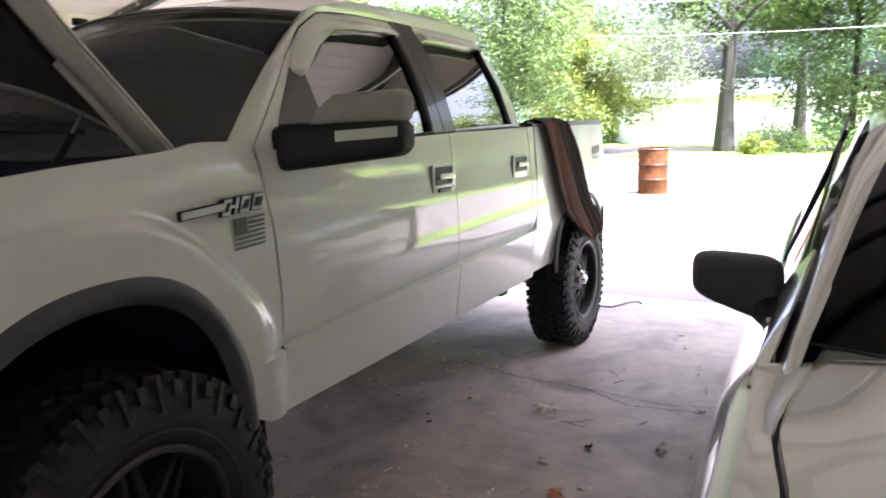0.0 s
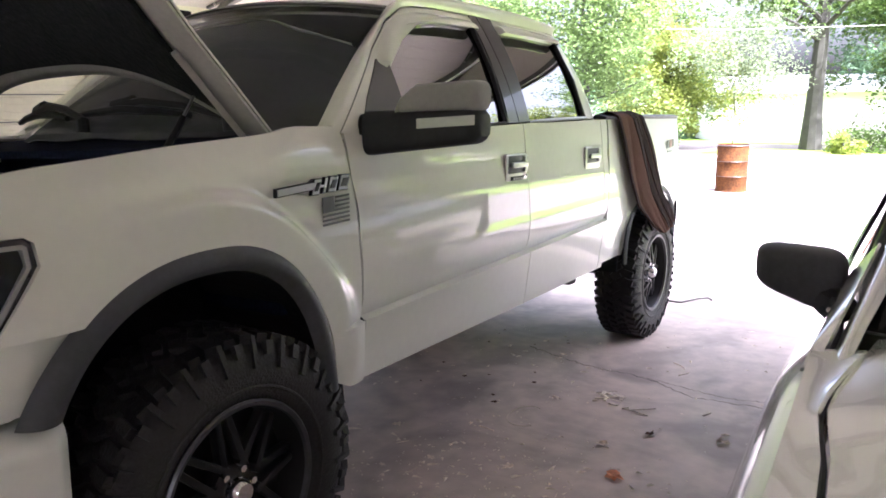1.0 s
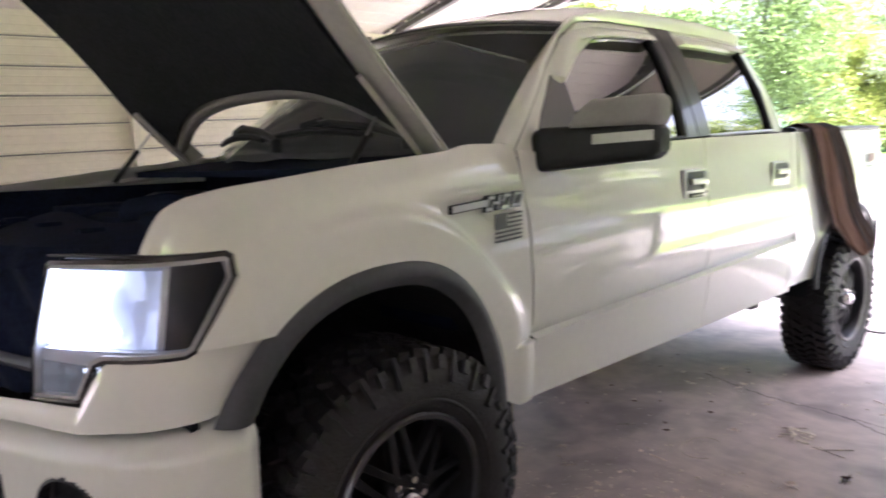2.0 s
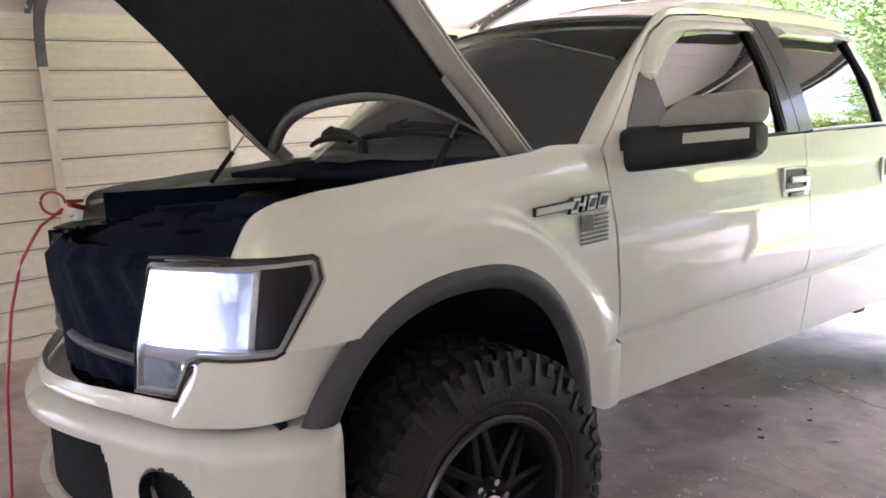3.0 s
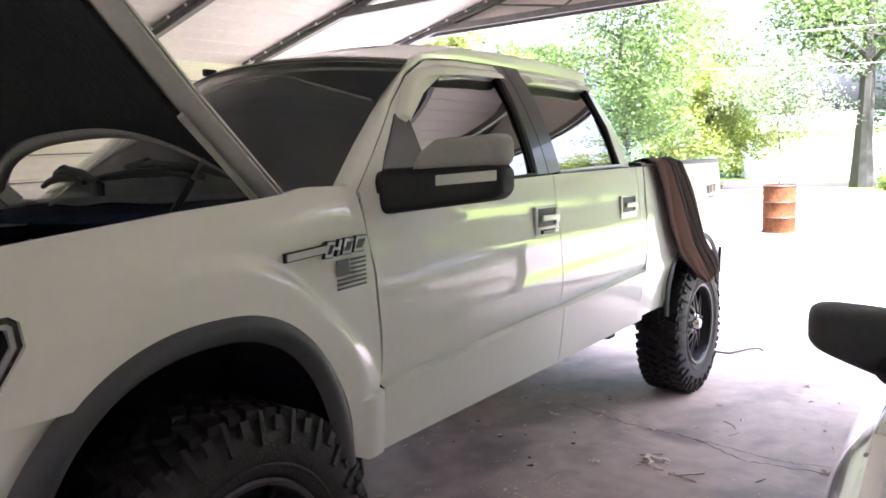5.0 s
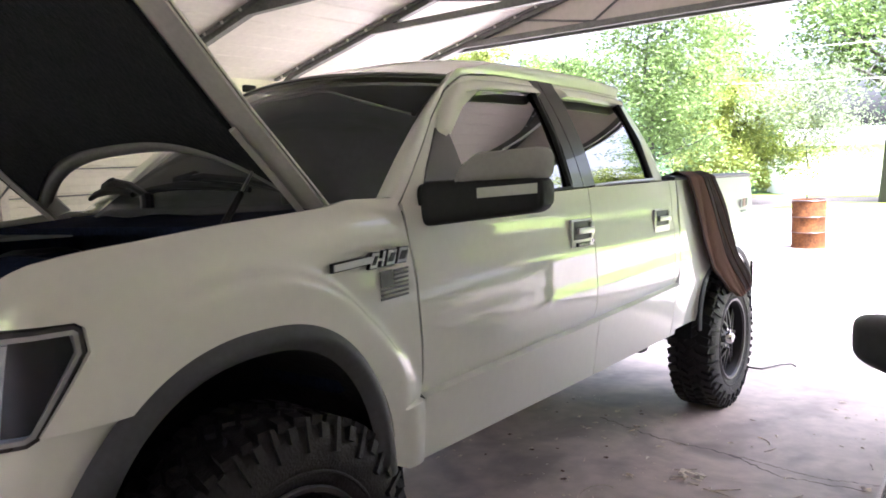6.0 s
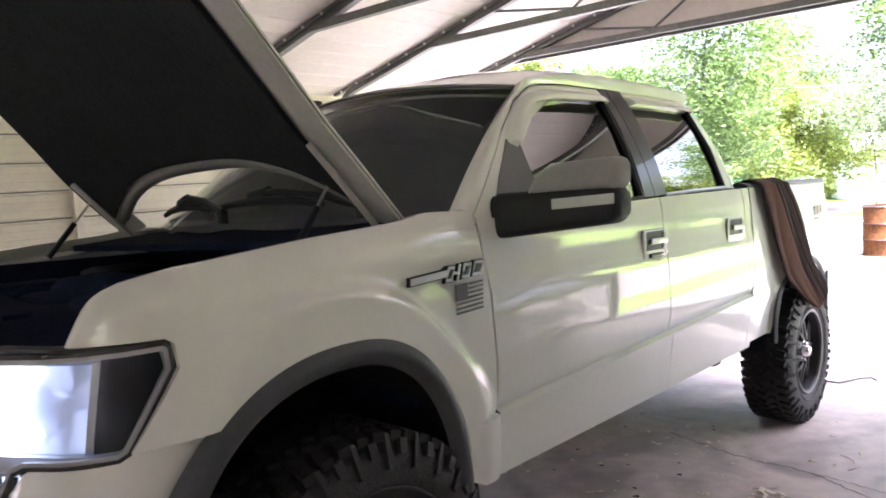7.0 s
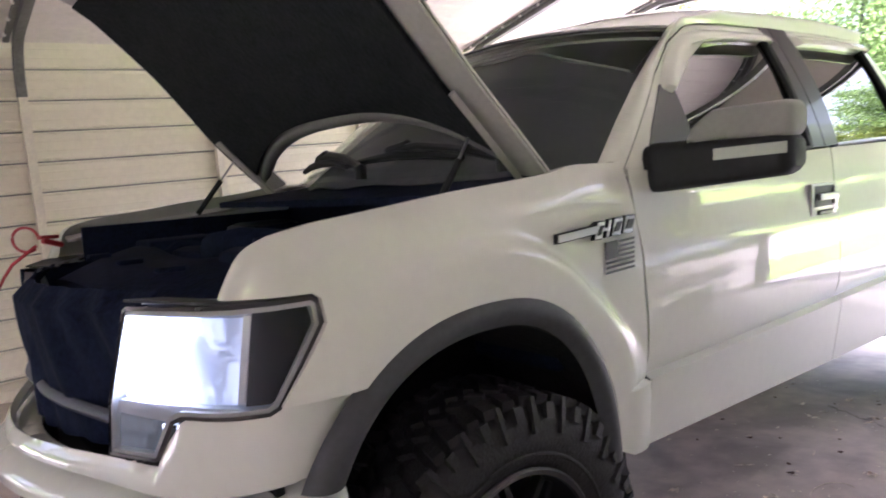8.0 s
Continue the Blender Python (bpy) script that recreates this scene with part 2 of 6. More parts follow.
def box(bm, c, size, rot=None, bevel=0.0):
    made = bmesh.ops.create_cube(bm, size=1.0)["verts"]
    m = Matrix.Translation(c) @ (rot or Matrix.Identity(4)) @ Matrix.Diagonal((*size, 1))
    bmesh.ops.transform(bm, matrix=m, verts=made)
    if bevel:
        edges = list({e for v in made for e in v.link_edges})
        bmesh.ops.bevel(bm, geom=edges, offset=bevel, segments=2, affect="EDGES", profile=0.6)
    return bm


def boxed(c, size, rot=None, bevel=0.0):
    return box(bmesh.new(), c, size, rot, bevel)


def tube(bm, pts, radius, sides=8, square=False, caps=True):
    """Sweeps a round or square section along points; radius may be a list."""
    pts = [Vector(p) for p in pts]
    rings = []
    n = 4 if square else sides
    for i, p in enumerate(pts):
        d = (pts[min(i + 1, len(pts) - 1)] - pts[max(i - 1, 0)]).normalized()
        up = Vector((0, 0, 1)) if abs(d.z) < 0.95 else Vector((0, 1, 0))
        a = d.cross(up).normalized()
        b = a.cross(d).normalized()
        r = radius[i] if isinstance(radius, (list, tuple)) else radius
        ring = []
        for k in range(n):
            if square:
                ca, sa = ((1, 1), (-1, 1), (-1, -1), (1, -1))[k]
            else:
                ca, sa = math.cos(2 * math.pi * k / n), math.sin(2 * math.pi * k / n)
            ring.append(bm.verts.new(p + a * r * ca + b * r * sa))
        rings.append(ring)
    for r0, r1 in zip(rings, rings[1:]):
        for k in range(n):
            bm.faces.new((r0[k], r0[(k + 1) % n], r1[(k + 1) % n], r1[k]))
    if caps:
        bm.faces.new(rings[0][::-1])
        bm.faces.new(rings[-1])
    return bm


def tubed(pts, radius, sides=8, square=False):
    return tube(bmesh.new(), pts, radius, sides, square)


def lathe(bm, profile, centre, axis="x", steps=48, closed=False):
    """Turns a profile of (radius, offset along the axis) about the axis."""
    c = Vector(centre)
    rings = []
    for k in range(steps):
        a = 2 * math.pi * k / steps
        ring = []
        for r, o in profile:
            p = {"x": (o, r * math.cos(a), r * math.sin(a)), "z": (r * math.cos(a), r * math.sin(a), o), "y": (r * math.cos(a), o, r * math.sin(a))}[axis]
            ring.append(bm.verts.new(c + Vector(p)))
        rings.append(ring)
    m = len(profile)
    for k in range(steps):
        r0, r1 = rings[k], rings[(k + 1) % steps]
        for i in range(m if closed else m - 1):
            bm.faces.new((r0[i], r0[(i + 1) % m], r1[(i + 1) % m], r1[i]))
    return bm


def sheet(f, nu, nv, thick=0.0, inward=None):
    """A grid over f(u, v), u and v from 0 to 1, given thickness along its normals (towards inward)."""
    bm = bmesh.new()
    grid = [[Vector(f(i / nu, j / nv)) for j in range(nv + 1)] for i in range(nu + 1)]
    top = [[bm.verts.new(p) for p in row] for row in grid]
    for i in range(nu):
        for j in range(nv):
            bm.faces.new((top[i][j], top[i + 1][j], top[i + 1][j + 1], top[i][j + 1]))
    if thick:
        low = []
        for i in range(nu + 1):
            row = []
            for j in range(nv + 1):
                du = grid[min(i + 1, nu)][j] - grid[max(i - 1, 0)][j]
                dv = grid[i][min(j + 1, nv)] - grid[i][max(j - 1, 0)]
                nrm = du.cross(dv)
                if nrm.length < 1e-9:
                    nrm = Vector((1, 0, 0))
                nrm.normalize()
                if inward is not None and nrm.dot(Vector(inward)) < 0:
                    nrm = -nrm
                row.append(bm.verts.new(grid[i][j] + nrm * thick))
            low.append(row)
        for i in range(nu):
            for j in range(nv):
                bm.faces.new((low[i][j], low[i][j + 1], low[i + 1][j + 1], low[i + 1][j]))
        rim = [(i, 0) for i in range(nu)] + [(nu, j) for j in range(nv)] + [(i, nv) for i in range(nu, 0, -1)] + [(0, j) for j in range(nv, 0, -1)]
        for k, (i, j) in enumerate(rim):
            i2, j2 = rim[(k + 1) % len(rim)]
            try:
                bm.faces.new((top[i][j], low[i][j], low[i2][j2], top[i2][j2]))
            except ValueError:
                pass
    return bm


def lerp(a, b, u):
    return a + (b - a) * u


def curve_at(pts, u):
    """A point at the fraction u along a polyline of tuples, by length."""
    ps = [Vector(p) if len(p) == 3 else Vector((*p, 0)) for p in pts]
    ls = [(b - a).length for a, b in zip(ps, ps[1:])]
    d = u * sum(ls)
    for a, b, q in zip(ps, ps[1:], ls):
        if d <= q + 1e-9:
            return a.lerp(b, d / q if q else 0)
        d -= q
    return ps[-1]


def table(xs, ys, x):
    return float(np.interp(x, xs, ys))


def smooth_table(xs, ys):
    """A soft curve through a few stations."""
    fine = np.linspace(xs[0], xs[-1], 160)
    v = np.interp(fine, xs, ys)
    for _ in range(10):
        v[1:-1] = (v[:-2] + 2 * v[1:-1] + v[2:]) / 4
    return lambda x: float(np.interp(x, fine, v))


def mirrored(ob, xc, parent):
    """The same part on the other side of the plane x = xc, as a mesh of its own."""
    me = ob.data.copy()
    for v in me.vertices:
        v.co.x = 2 * xc - v.co.x
    me.flip_normals()
    o = new(ob.name.split(".")[0], me)
    o.parent = parent
    if parent.type == "EMPTY":
        o.matrix_parent_inverse = Matrix.Translation(-parent.location)
    for key in ("label",):
        if key in ob:
            o[key] = ob[key]
    return o

# ---- carport, ground and distance ----
# the slab falls towards the yard; the carport stands plumb and level on it
FALL = radians(1.9)
TILT = Matrix.Rotation(-FALL, 4, "X")


def settle(ob):
    """Lays a thing built on a level floor onto the falling slab."""
    ob.matrix_basis = TILT @ ob.matrix_basis
    return ob


WEST_0 = -2.9  # added opening: the unseen west side behind this line lets in light
WALL_X, EAVE, PITCH, RIDGE_X = -4.3, 2.42, 0.24, 0.3
EAST_X = 2 * RIDGE_X - WALL_X
BOWS = tuple(-0.26 + 1.30 * k for k in range(-4, 5))
Y0, Y1 = -5.6, 5.1
CHORD = 2.73


def roof_z(x):
    return EAVE + PITCH * (min(x, 2 * RIDGE_X - x) - WALL_X)


WALL_RIB = ((0.0, 0.0), (0.005, 0.012), (0.013, 0.015), (0.019, 0.012), (0.021, -0.016), (0.028, -0.016), (0.030, 0.012), (0.036, 0.015), (0.044, 0.012), (0.049, 0.0), (0.098, 0.0), (0.103, 0.003), (0.108, 0.0), (0.158, 0.0), (0.163, 0.003), (0.168, 0.0))
ROOF_RIB = ((0.0, 0.0), (0.014, 0.007), (0.030, 0.007), (0.044, 0.0))


def ribbed(origin, across, along, normal, width, length, rib=WALL_RIB, pitch=0.2286):
    """A pressed steel sheet: a raised double rib at every pitch, fine beads between."""
    bm = bmesh.new()
    prof = []
    k = 0
    while k * pitch < width - 1e-6:
        o = k * pitch
        for d, h in rib:
            if o + d <= width:
                prof.append((o + d, h))
        k += 1
    prof.append((width, 0.0))
    o, a, l, nn = Vector(origin), Vector(across), Vector(along), Vector(normal)
    rows = []
    for s in (0, length):
        for off in (0, -0.0015):
            rows.append([bm.verts.new(o + a * d + nn * (h + off) + l * s) for d, h in prof])
    for i in range(len(prof) - 1):
        bm.faces.new((rows[0][i], rows[0][i + 1], rows[2][i + 1], rows[2][i]))
        bm.faces.new((rows[1][i], rows[3][i], rows[3][i + 1], rows[1][i + 1]))
        bm.faces.new((rows[0][i], rows[1][i], rows[1][i + 1], rows[0][i + 1]))
        bm.faces.new((rows[2][i], rows[2][i + 1], rows[3][i + 1], rows[3][i]))
    return bm


# ground: one sheet to the horizon, rising gently beyond the slab
def rise(y):
    return -0.02 + 0.022 * max(0.0, min(y - 4.75, 9.25)) - math.tan(FALL) * max(-6.0, min(y, 60.0))


def ground_mesh():
    bm = bmesh.new()
    xs = [-900, -200, -60, -20, -8, -4.6, 5.2, 8, 20, 60, 200, 900]
    ys = [-900, -200, -60, -20, -6, 4.75, 8, 12, 14, 20, 30, 45, 60, 80, 200, 900]
    vs = [[bm.verts.new((x, y, rise(y))) for y in ys] for x in xs]
    for i in range(len(xs) - 1):
        for j in range(len(ys) - 1):
            bm.faces.new((vs[i][j], vs[i + 1][j], vs[i + 1][j + 1], vs[i][j + 1]))
    return bm


tagged(part("ground", ground_mesh(), GRAVEL, smooth=False), "pale sunlit gravel yard reaching to the trees", "ground", kind="structure")
floor = settle(tagged(part("floor", boxed((0.3, -0.30, -0.055), (9.7, 11.0, 0.11), bevel=0.01), CONCRETE, smooth=False),
                      "stained grey-brown concrete garage slab with grit", "floor", kind="structure"))


def lawn_mesh(x0, x1, y0, y1, seed):
    r = random.Random(seed)
    bm = bmesh.new()
    n = 26
    ys = [y0] + [y for y in (-6, 4.75, 8, 12, 14, 20, 30, 45, 60, 80) if y0 < y < y1] + [y1]
    rows = []
    for y in ys:
        j = 0.25 if y in (y0, y1) else 0.0
        rows.append([bm.verts.new((lerp(x0, x1, i / n), y + r.uniform(-j, j), rise(y) + 0.03)) for i in range(n + 1)])
    for a, b in zip(rows, rows[1:]):
        for i in range(n):
            bm.faces.new((a[i], a[i + 1], b[i + 1], b[i]))
    return bm


def lawn(x0, x1, y0, y1, seed, blades=0):
    ob = tagged(part("lawn", lawn_mesh(x0, x1, y0, y1, seed), GRASS, smooth=False), "short mown green lawn in full sun", "lawn", kind="structure")
    return ob


lawn(-6.5, 60, 29, 36, 1)
lawn(-60, 60, 44, 130, 6)
lawn(2.6, 3.7, 5.4, 24, 2)
lawn(6.6, 40, 5.0, 30, 3)
lawn(-60, -14, 4, 34, 4)
lawn(-90, 90, -70, -14, 5)

# siding of the long walls, three sheets high
wall_w = tagged(part("wall_west", boxed((WALL_X - 0.055, (WEST_0 + Y1) / 2, EAVE / 2 - 0.09), (0.02, Y1 - WEST_0, EAVE + 0.18)), GALV, smooth=False),
                "long side wall clad in beige ribbed steel sheets", "wall", kind="structure")
wall_e = tagged(part("wall_east", boxed((EAST_X + 0.055, (Y0 + Y1) / 2, EAVE / 2 - 0.09), (0.02, Y1 - Y0, EAVE + 0.18)), GALV, smooth=False),
                "long side wall clad in beige ribbed steel sheets", "wall", kind="structure")
RIB_PITCH = 0.2065
for k in range(3):
    z = 2.003 + RIB_PITCH * (4 * k - 10)
    part("panel", ribbed((WALL_X - 0.036 - 0.002 * (k % 2), WEST_0, z), (0, 0, 1), (0, 1, 0), (1, 0, 0), RIB_PITCH * 4, Y1 - WEST_0, WALL_RIB, RIB_PITCH), SIDING, wall_w, smooth=False, recalc=False)
    part("panel", ribbed((EAST_X + 0.036 + 0.002 * (k % 2), Y0, z), (0, 0, 1), (0, 1, 0), (-1, 0, 0), RIB_PITCH * 4, Y1 - Y0, WALL_RIB, RIB_PITCH), SIDING, wall_e, smooth=False, recalc=False)

# unseen rear wall, added to hold back light from behind
wall_s = tagged(part("wall_south", boxed(((WALL_X + 2.9) / 2, Y0 - 0.03, 1.45), (2.9 - WALL_X, 0.02, 2.9)), GALV, smooth=False),
                "unseen partial rear wall of beige ribbed sheets, added to limit light", "wall", kind="structure")
for k in range(4):
    part("panel", ribbed((WALL_X - 0.04, Y0 - 0.016 + 0.002 * (k % 2), 0.02 + 0.8 * k), (0, 0, 1), (1, 0, 0), (0, 1, 0), 0.80, 2.9 - WALL_X), SIDING, wall_s, smooth=False, recalc=False)

# unseen low wall under the rear opening, cutting light bounced off the ground
part("low_wall", boxed(((2.9 + EAST_X) / 2, Y0 - 0.03, 0.45), (EAST_X - 2.9, 0.1, 0.9)), SIDING, wall_s, smooth=False)

# roof: ribbed sheets along the building on both slopes, joined in one ceiling
def roof_mesh():
    bm = bmesh.new()
    slope = math.hypot(1, PITCH)
    for side in (-1, 1):
        w = (RIDGE_X - WALL_X + 0.25) * slope
        a = Vector((1, 0, PITCH)).normalized() if side < 0 else Vector((-1, 0, PITCH)).normalized()
        x0 = WALL_X - 0.25 if side < 0 else EAST_X + 0.25
        nn = Vector((PITCH, 0, -1)).normalized() if side < 0 else Vector((-PITCH, 0, -1)).normalized()
        o = Vector((x0, Y0 - 0.1, EAVE - 0.25 * PITCH + 0.003))
        sub = ribbed(o, a, (0, 1, 0), nn * -1, w, Y1 - Y0 + 0.2, ROOF_RIB)
        me = bpy.data.meshes.new("tmp")
        sub.to_mesh(me)
        sub.free()
        bm.from_mesh(me)
        bpy.data.meshes.remove(me)
    return bm


tagged(part("ceiling", roof_mesh(), ROOFING, smooth=False, recalc=False), "pale ribbed steel roof sheets seen from below", "ceiling", kind="structure")


# bows: posts, rafters, tie chord and webs, one thing each
def bow(y, gable=False):
    b = thing("roof_bow", (RIDGE_X, y, 0), "galvanised square-tube bow of the carport with tie chord", "roof frame", "carport bows")
    h = 0.03
    for side in (-1, 1):
        sx = WALL_X if side < 0 else EAST_X
        part("post", tubed([(sx, y, -y * math.tan(FALL)), (sx, y, EAVE - 0.36)], 0.028, square=True), POST, b, "pale galvanised square post", smooth=False)
        ins = []
        for u in np.linspace(0, 1, 7):
            p0, p1, p2 = Vector((sx, y, EAVE - 0.37)), Vector((sx, y, EAVE - 0.03)), Vector((sx - side * 0.3, y, roof_z(sx - side * 0.3) - 0.035))
            ins.append(p0 * (1 - u) ** 2 + p1 * 2 * u * (1 - u) + p2 * u * u)
        part("rafter", tubed(ins + [(RIDGE_X, y, roof_z(RIDGE_X) - 0.035)], 0.029, square=True), GALV, b, smooth=False)
        # hat channel above the rafter with roofing screws along it
        sl = Vector((-side, 0, PITCH)).normalized()
        rot = Matrix.Rotation(math.atan(PITCH) * side, 4, "Y")
        mid = Vector(((sx + RIDGE_X) / 2, y - 0.050, roof_z((sx + RIDGE_X) / 2) - 0.014))
        part("hat_channel", boxed(mid, (abs(RIDGE_X - sx) * 1.02, 0.034, 0.022), rot), GALV, b, smooth=False)
        screws = bmesh.new()
        n = 20
        for k in range(n):
            x = lerp(sx, RIDGE_X, (k + 0.6) / n)
            bmesh.ops.create_icosphere(screws, subdivisions=1, radius=0.015, matrix=Matrix.Translation((x, y - 0.070, roof_z(x) - 0.022)))
        tagged(part("screw_row", screws, HOUSE_WHITE, b), kind="stuff")
    cx = WALL_X + (CHORD - EAVE) / PITCH - 0.05
    part("tie_chord", tubed([(cx, y, CHORD - 0.03), (2 * RIDGE_X - cx, y, CHORD - 0.03)], 0.028, square=True), GALV, b, smooth=False)
    for k, x in enumerate((-1.55, 2.15)):
        for dx in (-0.75, 0.75):
            part("web", tubed([(x, y, CHORD), (x + dx, y, roof_z(x + dx) - 0.05)], 0.011, 6), GALV, b)
    if gable:
        bm = bmesh.new()
        pts = [(cx, CHORD - 0.05), (2 * RIDGE_X - cx, CHORD - 0.05), (RIDGE_X, roof_z(RIDGE_X) + 0.02)]
        for yy in (y + 0.045, y + 0.05):
            vs = [bm.verts.new((x, yy, z)) for x, z in pts]
            bm.faces.new(vs)
        part("gable_sheet", bm, ROOFING, b, "pale steel sheet closing the gable", smooth=False)
        part("gable_trim", tubed([(cx - 0.3, y + 0.06, CHORD - 0.065), (2 * RIDGE_X - cx + 0.3, y + 0.06, CHORD - 0.060)], 0.02, square=True), GALV, b, smooth=False)
    return b


for y in BOWS:
    bow(y, y > 4)

# ---- the pickup truck ----
XC = -1.0
truck = thing("pickup_truck", (XC, 1.8, 0), "white lifted four-door pickup truck with its hood open", "pickup truck")


# plan of the nose: straight flank, rounded corner, gently bowed front
def front_y(x):
    """Front edge of the nose: bowed, fullest in the middle."""
    q = abs(x + 1)
    return -0.88 + 0.26 * q ** 2.4 - 0.07 * max(0.0, 1 - (q / 0.6) ** 2) ** 2


def nose_plan():
    pts = [(0.0, float(y)) for y in np.linspace(0.6, -0.46, 30)]
    x2 = -0.17
    p0, p1, p2 = Vector((0, -0.46)), Vector((0, -0.665)), Vector((x2, front_y(x2)))
    for u in np.linspace(0, 1, 17)[1:]:
        q = p0 * (1 - u) ** 2 + p1 * 2 * u * (1 - u) + p2 * u * u
        pts.append((q.x, q.y))
    for x in np.linspace(x2, -1.0, 24)[1:]:
        pts.append((float(x), front_y(x)))
    a = np.array(pts)
    return 0.6 - np.r_[0, np.cumsum(np.linalg.norm(np.diff(a, axis=0), axis=1))], a


NS, NA = nose_plan()
S_END = float(NS[-1]) + 0.004


def wrap(s, z, out=0.0):
    """A point on the nose skin, s metres along its plan (0 abreast of the front axle, falling forwards)."""
    def at(q):
        return np.array((np.interp(-q, -NS, NA[:, 0]), np.interp(-q, -NS, NA[:, 1])))
    t = at(s - 0.01) - at(s + 0.01)
    t = t / max(1e-9, np.linalg.norm(t))
    nx, ny = -t[1], t[0]
    p = at(s)
    return Vector((p[0] + nx * out, p[1] + ny * out, z))


SIDE = smooth_table([0.55, 0.62, 0.80, 0.84, 1.0, 1.18, 1.32, 1.42, 1.52], [-0.030, -0.018, 0.000, 0.004, 0.014, 0.011, 0.001, -0.009, -0.022])
belt = smooth_table([0.4, 0.62, 1.0, 1.3, 1.75, 2.5, 2.8, 4.7], [1.455, 1.43, 1.425, 1.452, 1.468, 1.484, 1.49, 1.51])
sill = smooth_table([0.4, 1.8, 2.8, 4.7], [0.600, 0.612, 0.625, 0.66])
crease = lambda y: 0.792 + 0.043 * y


def side_x(y, z):
    """Outboard offset of the flank."""
    c = crease(y)
    ledge = 0.015 - 0.03 * (c - z) if z < c else -0.025 * math.exp(-(z - c) / 0.030)
    scoop = -0.012 * math.exp(-((z - 1.30) / 0.06) ** 2)
    return SIDE(z - 0.03 * (y - 0.5) / 2) + ledge + scoop * 0.5


def glass_x(z):
    d = z - 1.42
    return -0.030 - 0.22 * d - (0.42 * d * d if d > 0 else 0.0)


def gp(y, z, out=0.0):
    """A point of the leaning upper side."""
    return Vector((glass_x(z) + out, y, z + out * 0.3))


def flank(f0, f1, b, t, nu, nv, mat, name, label="", both=True):
    """A body panel of the flank between two upright cuts and two level curves."""
    def f(u, v):
        k, mid = round(v * nv), round(nv * 0.3)
        y_ref = lerp(f0(0.85), f1(0.85), u)
        cz = (crease(y_ref) - b(y_ref)) / (t(y_ref) - b(y_ref))
        zz = lerp(0, cz - 0.003, k / mid) if k <= mid else lerp(cz + 0.006, 1, ((k - mid - 1) / (nv - mid - 1)) ** 1.15)
        z_mid = lerp(b(lerp(f0(1.0), f1(1.0), u)), t(lerp(f0(1.0), f1(1.0), u)), zz)
        y = lerp(f0(z_mid), f1(z_mid), u)
        z = lerp(b(y), t(y), zz)
        return (side_x(y, z), y, z)
    ob = part(name, sheet(f, nu, nv, 0.02, (-1, 0, 0)), mat, truck, label)
    if both:
        mirrored(ob, XC, truck)
    return ob


cut_a = smooth_table([0.5, 0.9, 1.2, 1.46, 1.6], [0.572, 0.572, 0.55, 0.505, 0.48])
cut_b = smooth_table([0.5, 1.0, 1.47, 1.6], [1.800, 1.798, 1.752, 1.735])
cut_c = smooth_table([0.5, 1.0, 1.3, 1.49, 1.6], [2.735, 2.735, 2.715, 2.690, 2.68])
cut_d = smooth_table([0.5, 1.0, 1.5, 1.6], [2.800, 2.800, 2.785, 2.78])
off = lambda f, d: (lambda z: f(z) + d)
front_door = flank(off(cut_a, 0.004), off(cut_b, -0.003), sill, belt, 42, 44, WHITE, "front_door", "white front door")
rear_door = flank(off(cut_b, 0.003), off(cut_c, -0.003), sill, belt, 30, 44, WHITE, "rear_door", "white rear door")
flank(off(cut_c, 0.003), cut_d, sill, belt, 4, 30, WHITE, "cab_corner")


# black strips behind the door gaps, put there for the shade in them
for cut, own in ((cut_a, front_door), (cut_b, front_door), (cut_c, rear_door)):
    ys = [(cut(z), z) for z in np.linspace(0.625, 1.42, 40)]
    part("gap_seal", tubed([(side_x(y, z) - 0.012, y + (0.0 if cut is not cut_a else -0.001), z) for y, z in ys], 0.0085, 6), BLACK, own)


# front fender with its swelling over the wheel arch
ARCH_Y, ARCH_L, ARCH_R, ARCH_Z, ARCH_H = -0.05, 0.515, 0.415, 0.55, 0.568


def arch_z(y, grow=0.0):
    a = (ARCH_L if y < ARCH_Y else ARCH_R) + grow
    q = abs(y - ARCH_Y) / a
    return ARCH_Z + (ARCH_H + grow) * max(0.0, 1 - q ** 2.3) ** (1 / 2.3)


fender_top = smooth_table([-0.735, -0.715, -0.69, -0.66, -0.60, -0.5, -0.35, -0.1, 0.12, 0.22, 0.30, 0.55], [1.232, 1.272, 1.308, 1.335, 1.358, 1.375, 1.39, 1.418, 1.436, 1.445, 1.464, 1.462])


def fender_x(s, z):
    """Swelling of the fender, strongest just above the flare."""
    d = math.hypot((s - ARCH_Y) / (0.80 if s < ARCH_Y else 0.565), max(0, z - ARCH_Z) / 0.745)
    soft = 0.0075 + 0.08 * min(1, max(0, (-0.27 - s) / 0.30)) + 0.03 * max(0, (s - 0.40) / 0.1)
    bulge = 0.033 / (1 + math.exp((d - 0.995) / soft))
    top = fender_top(s)
    rim = 0.012 + 0.030 * min(1, max(0, (0.47 - s) / 0.7))
    roll = -rim * max(0.0, 1 - (top - z) / 0.08) ** 2
    tuck = -0.02 * max(0, 0.82 - z) + ((0.010 if z < crease(s) else -0.014 * math.exp(-(z - crease(s)) / 0.05)) * min(1, max(0, (s - 0.41) / 0.05)))
    return bulge + roll + tuck


def fender_out(s, z):
    return fender_x(s, z) + SIDE(z) * (1 if s > -0.45 else max(0, 1 + (s + 0.45) / 0.2))


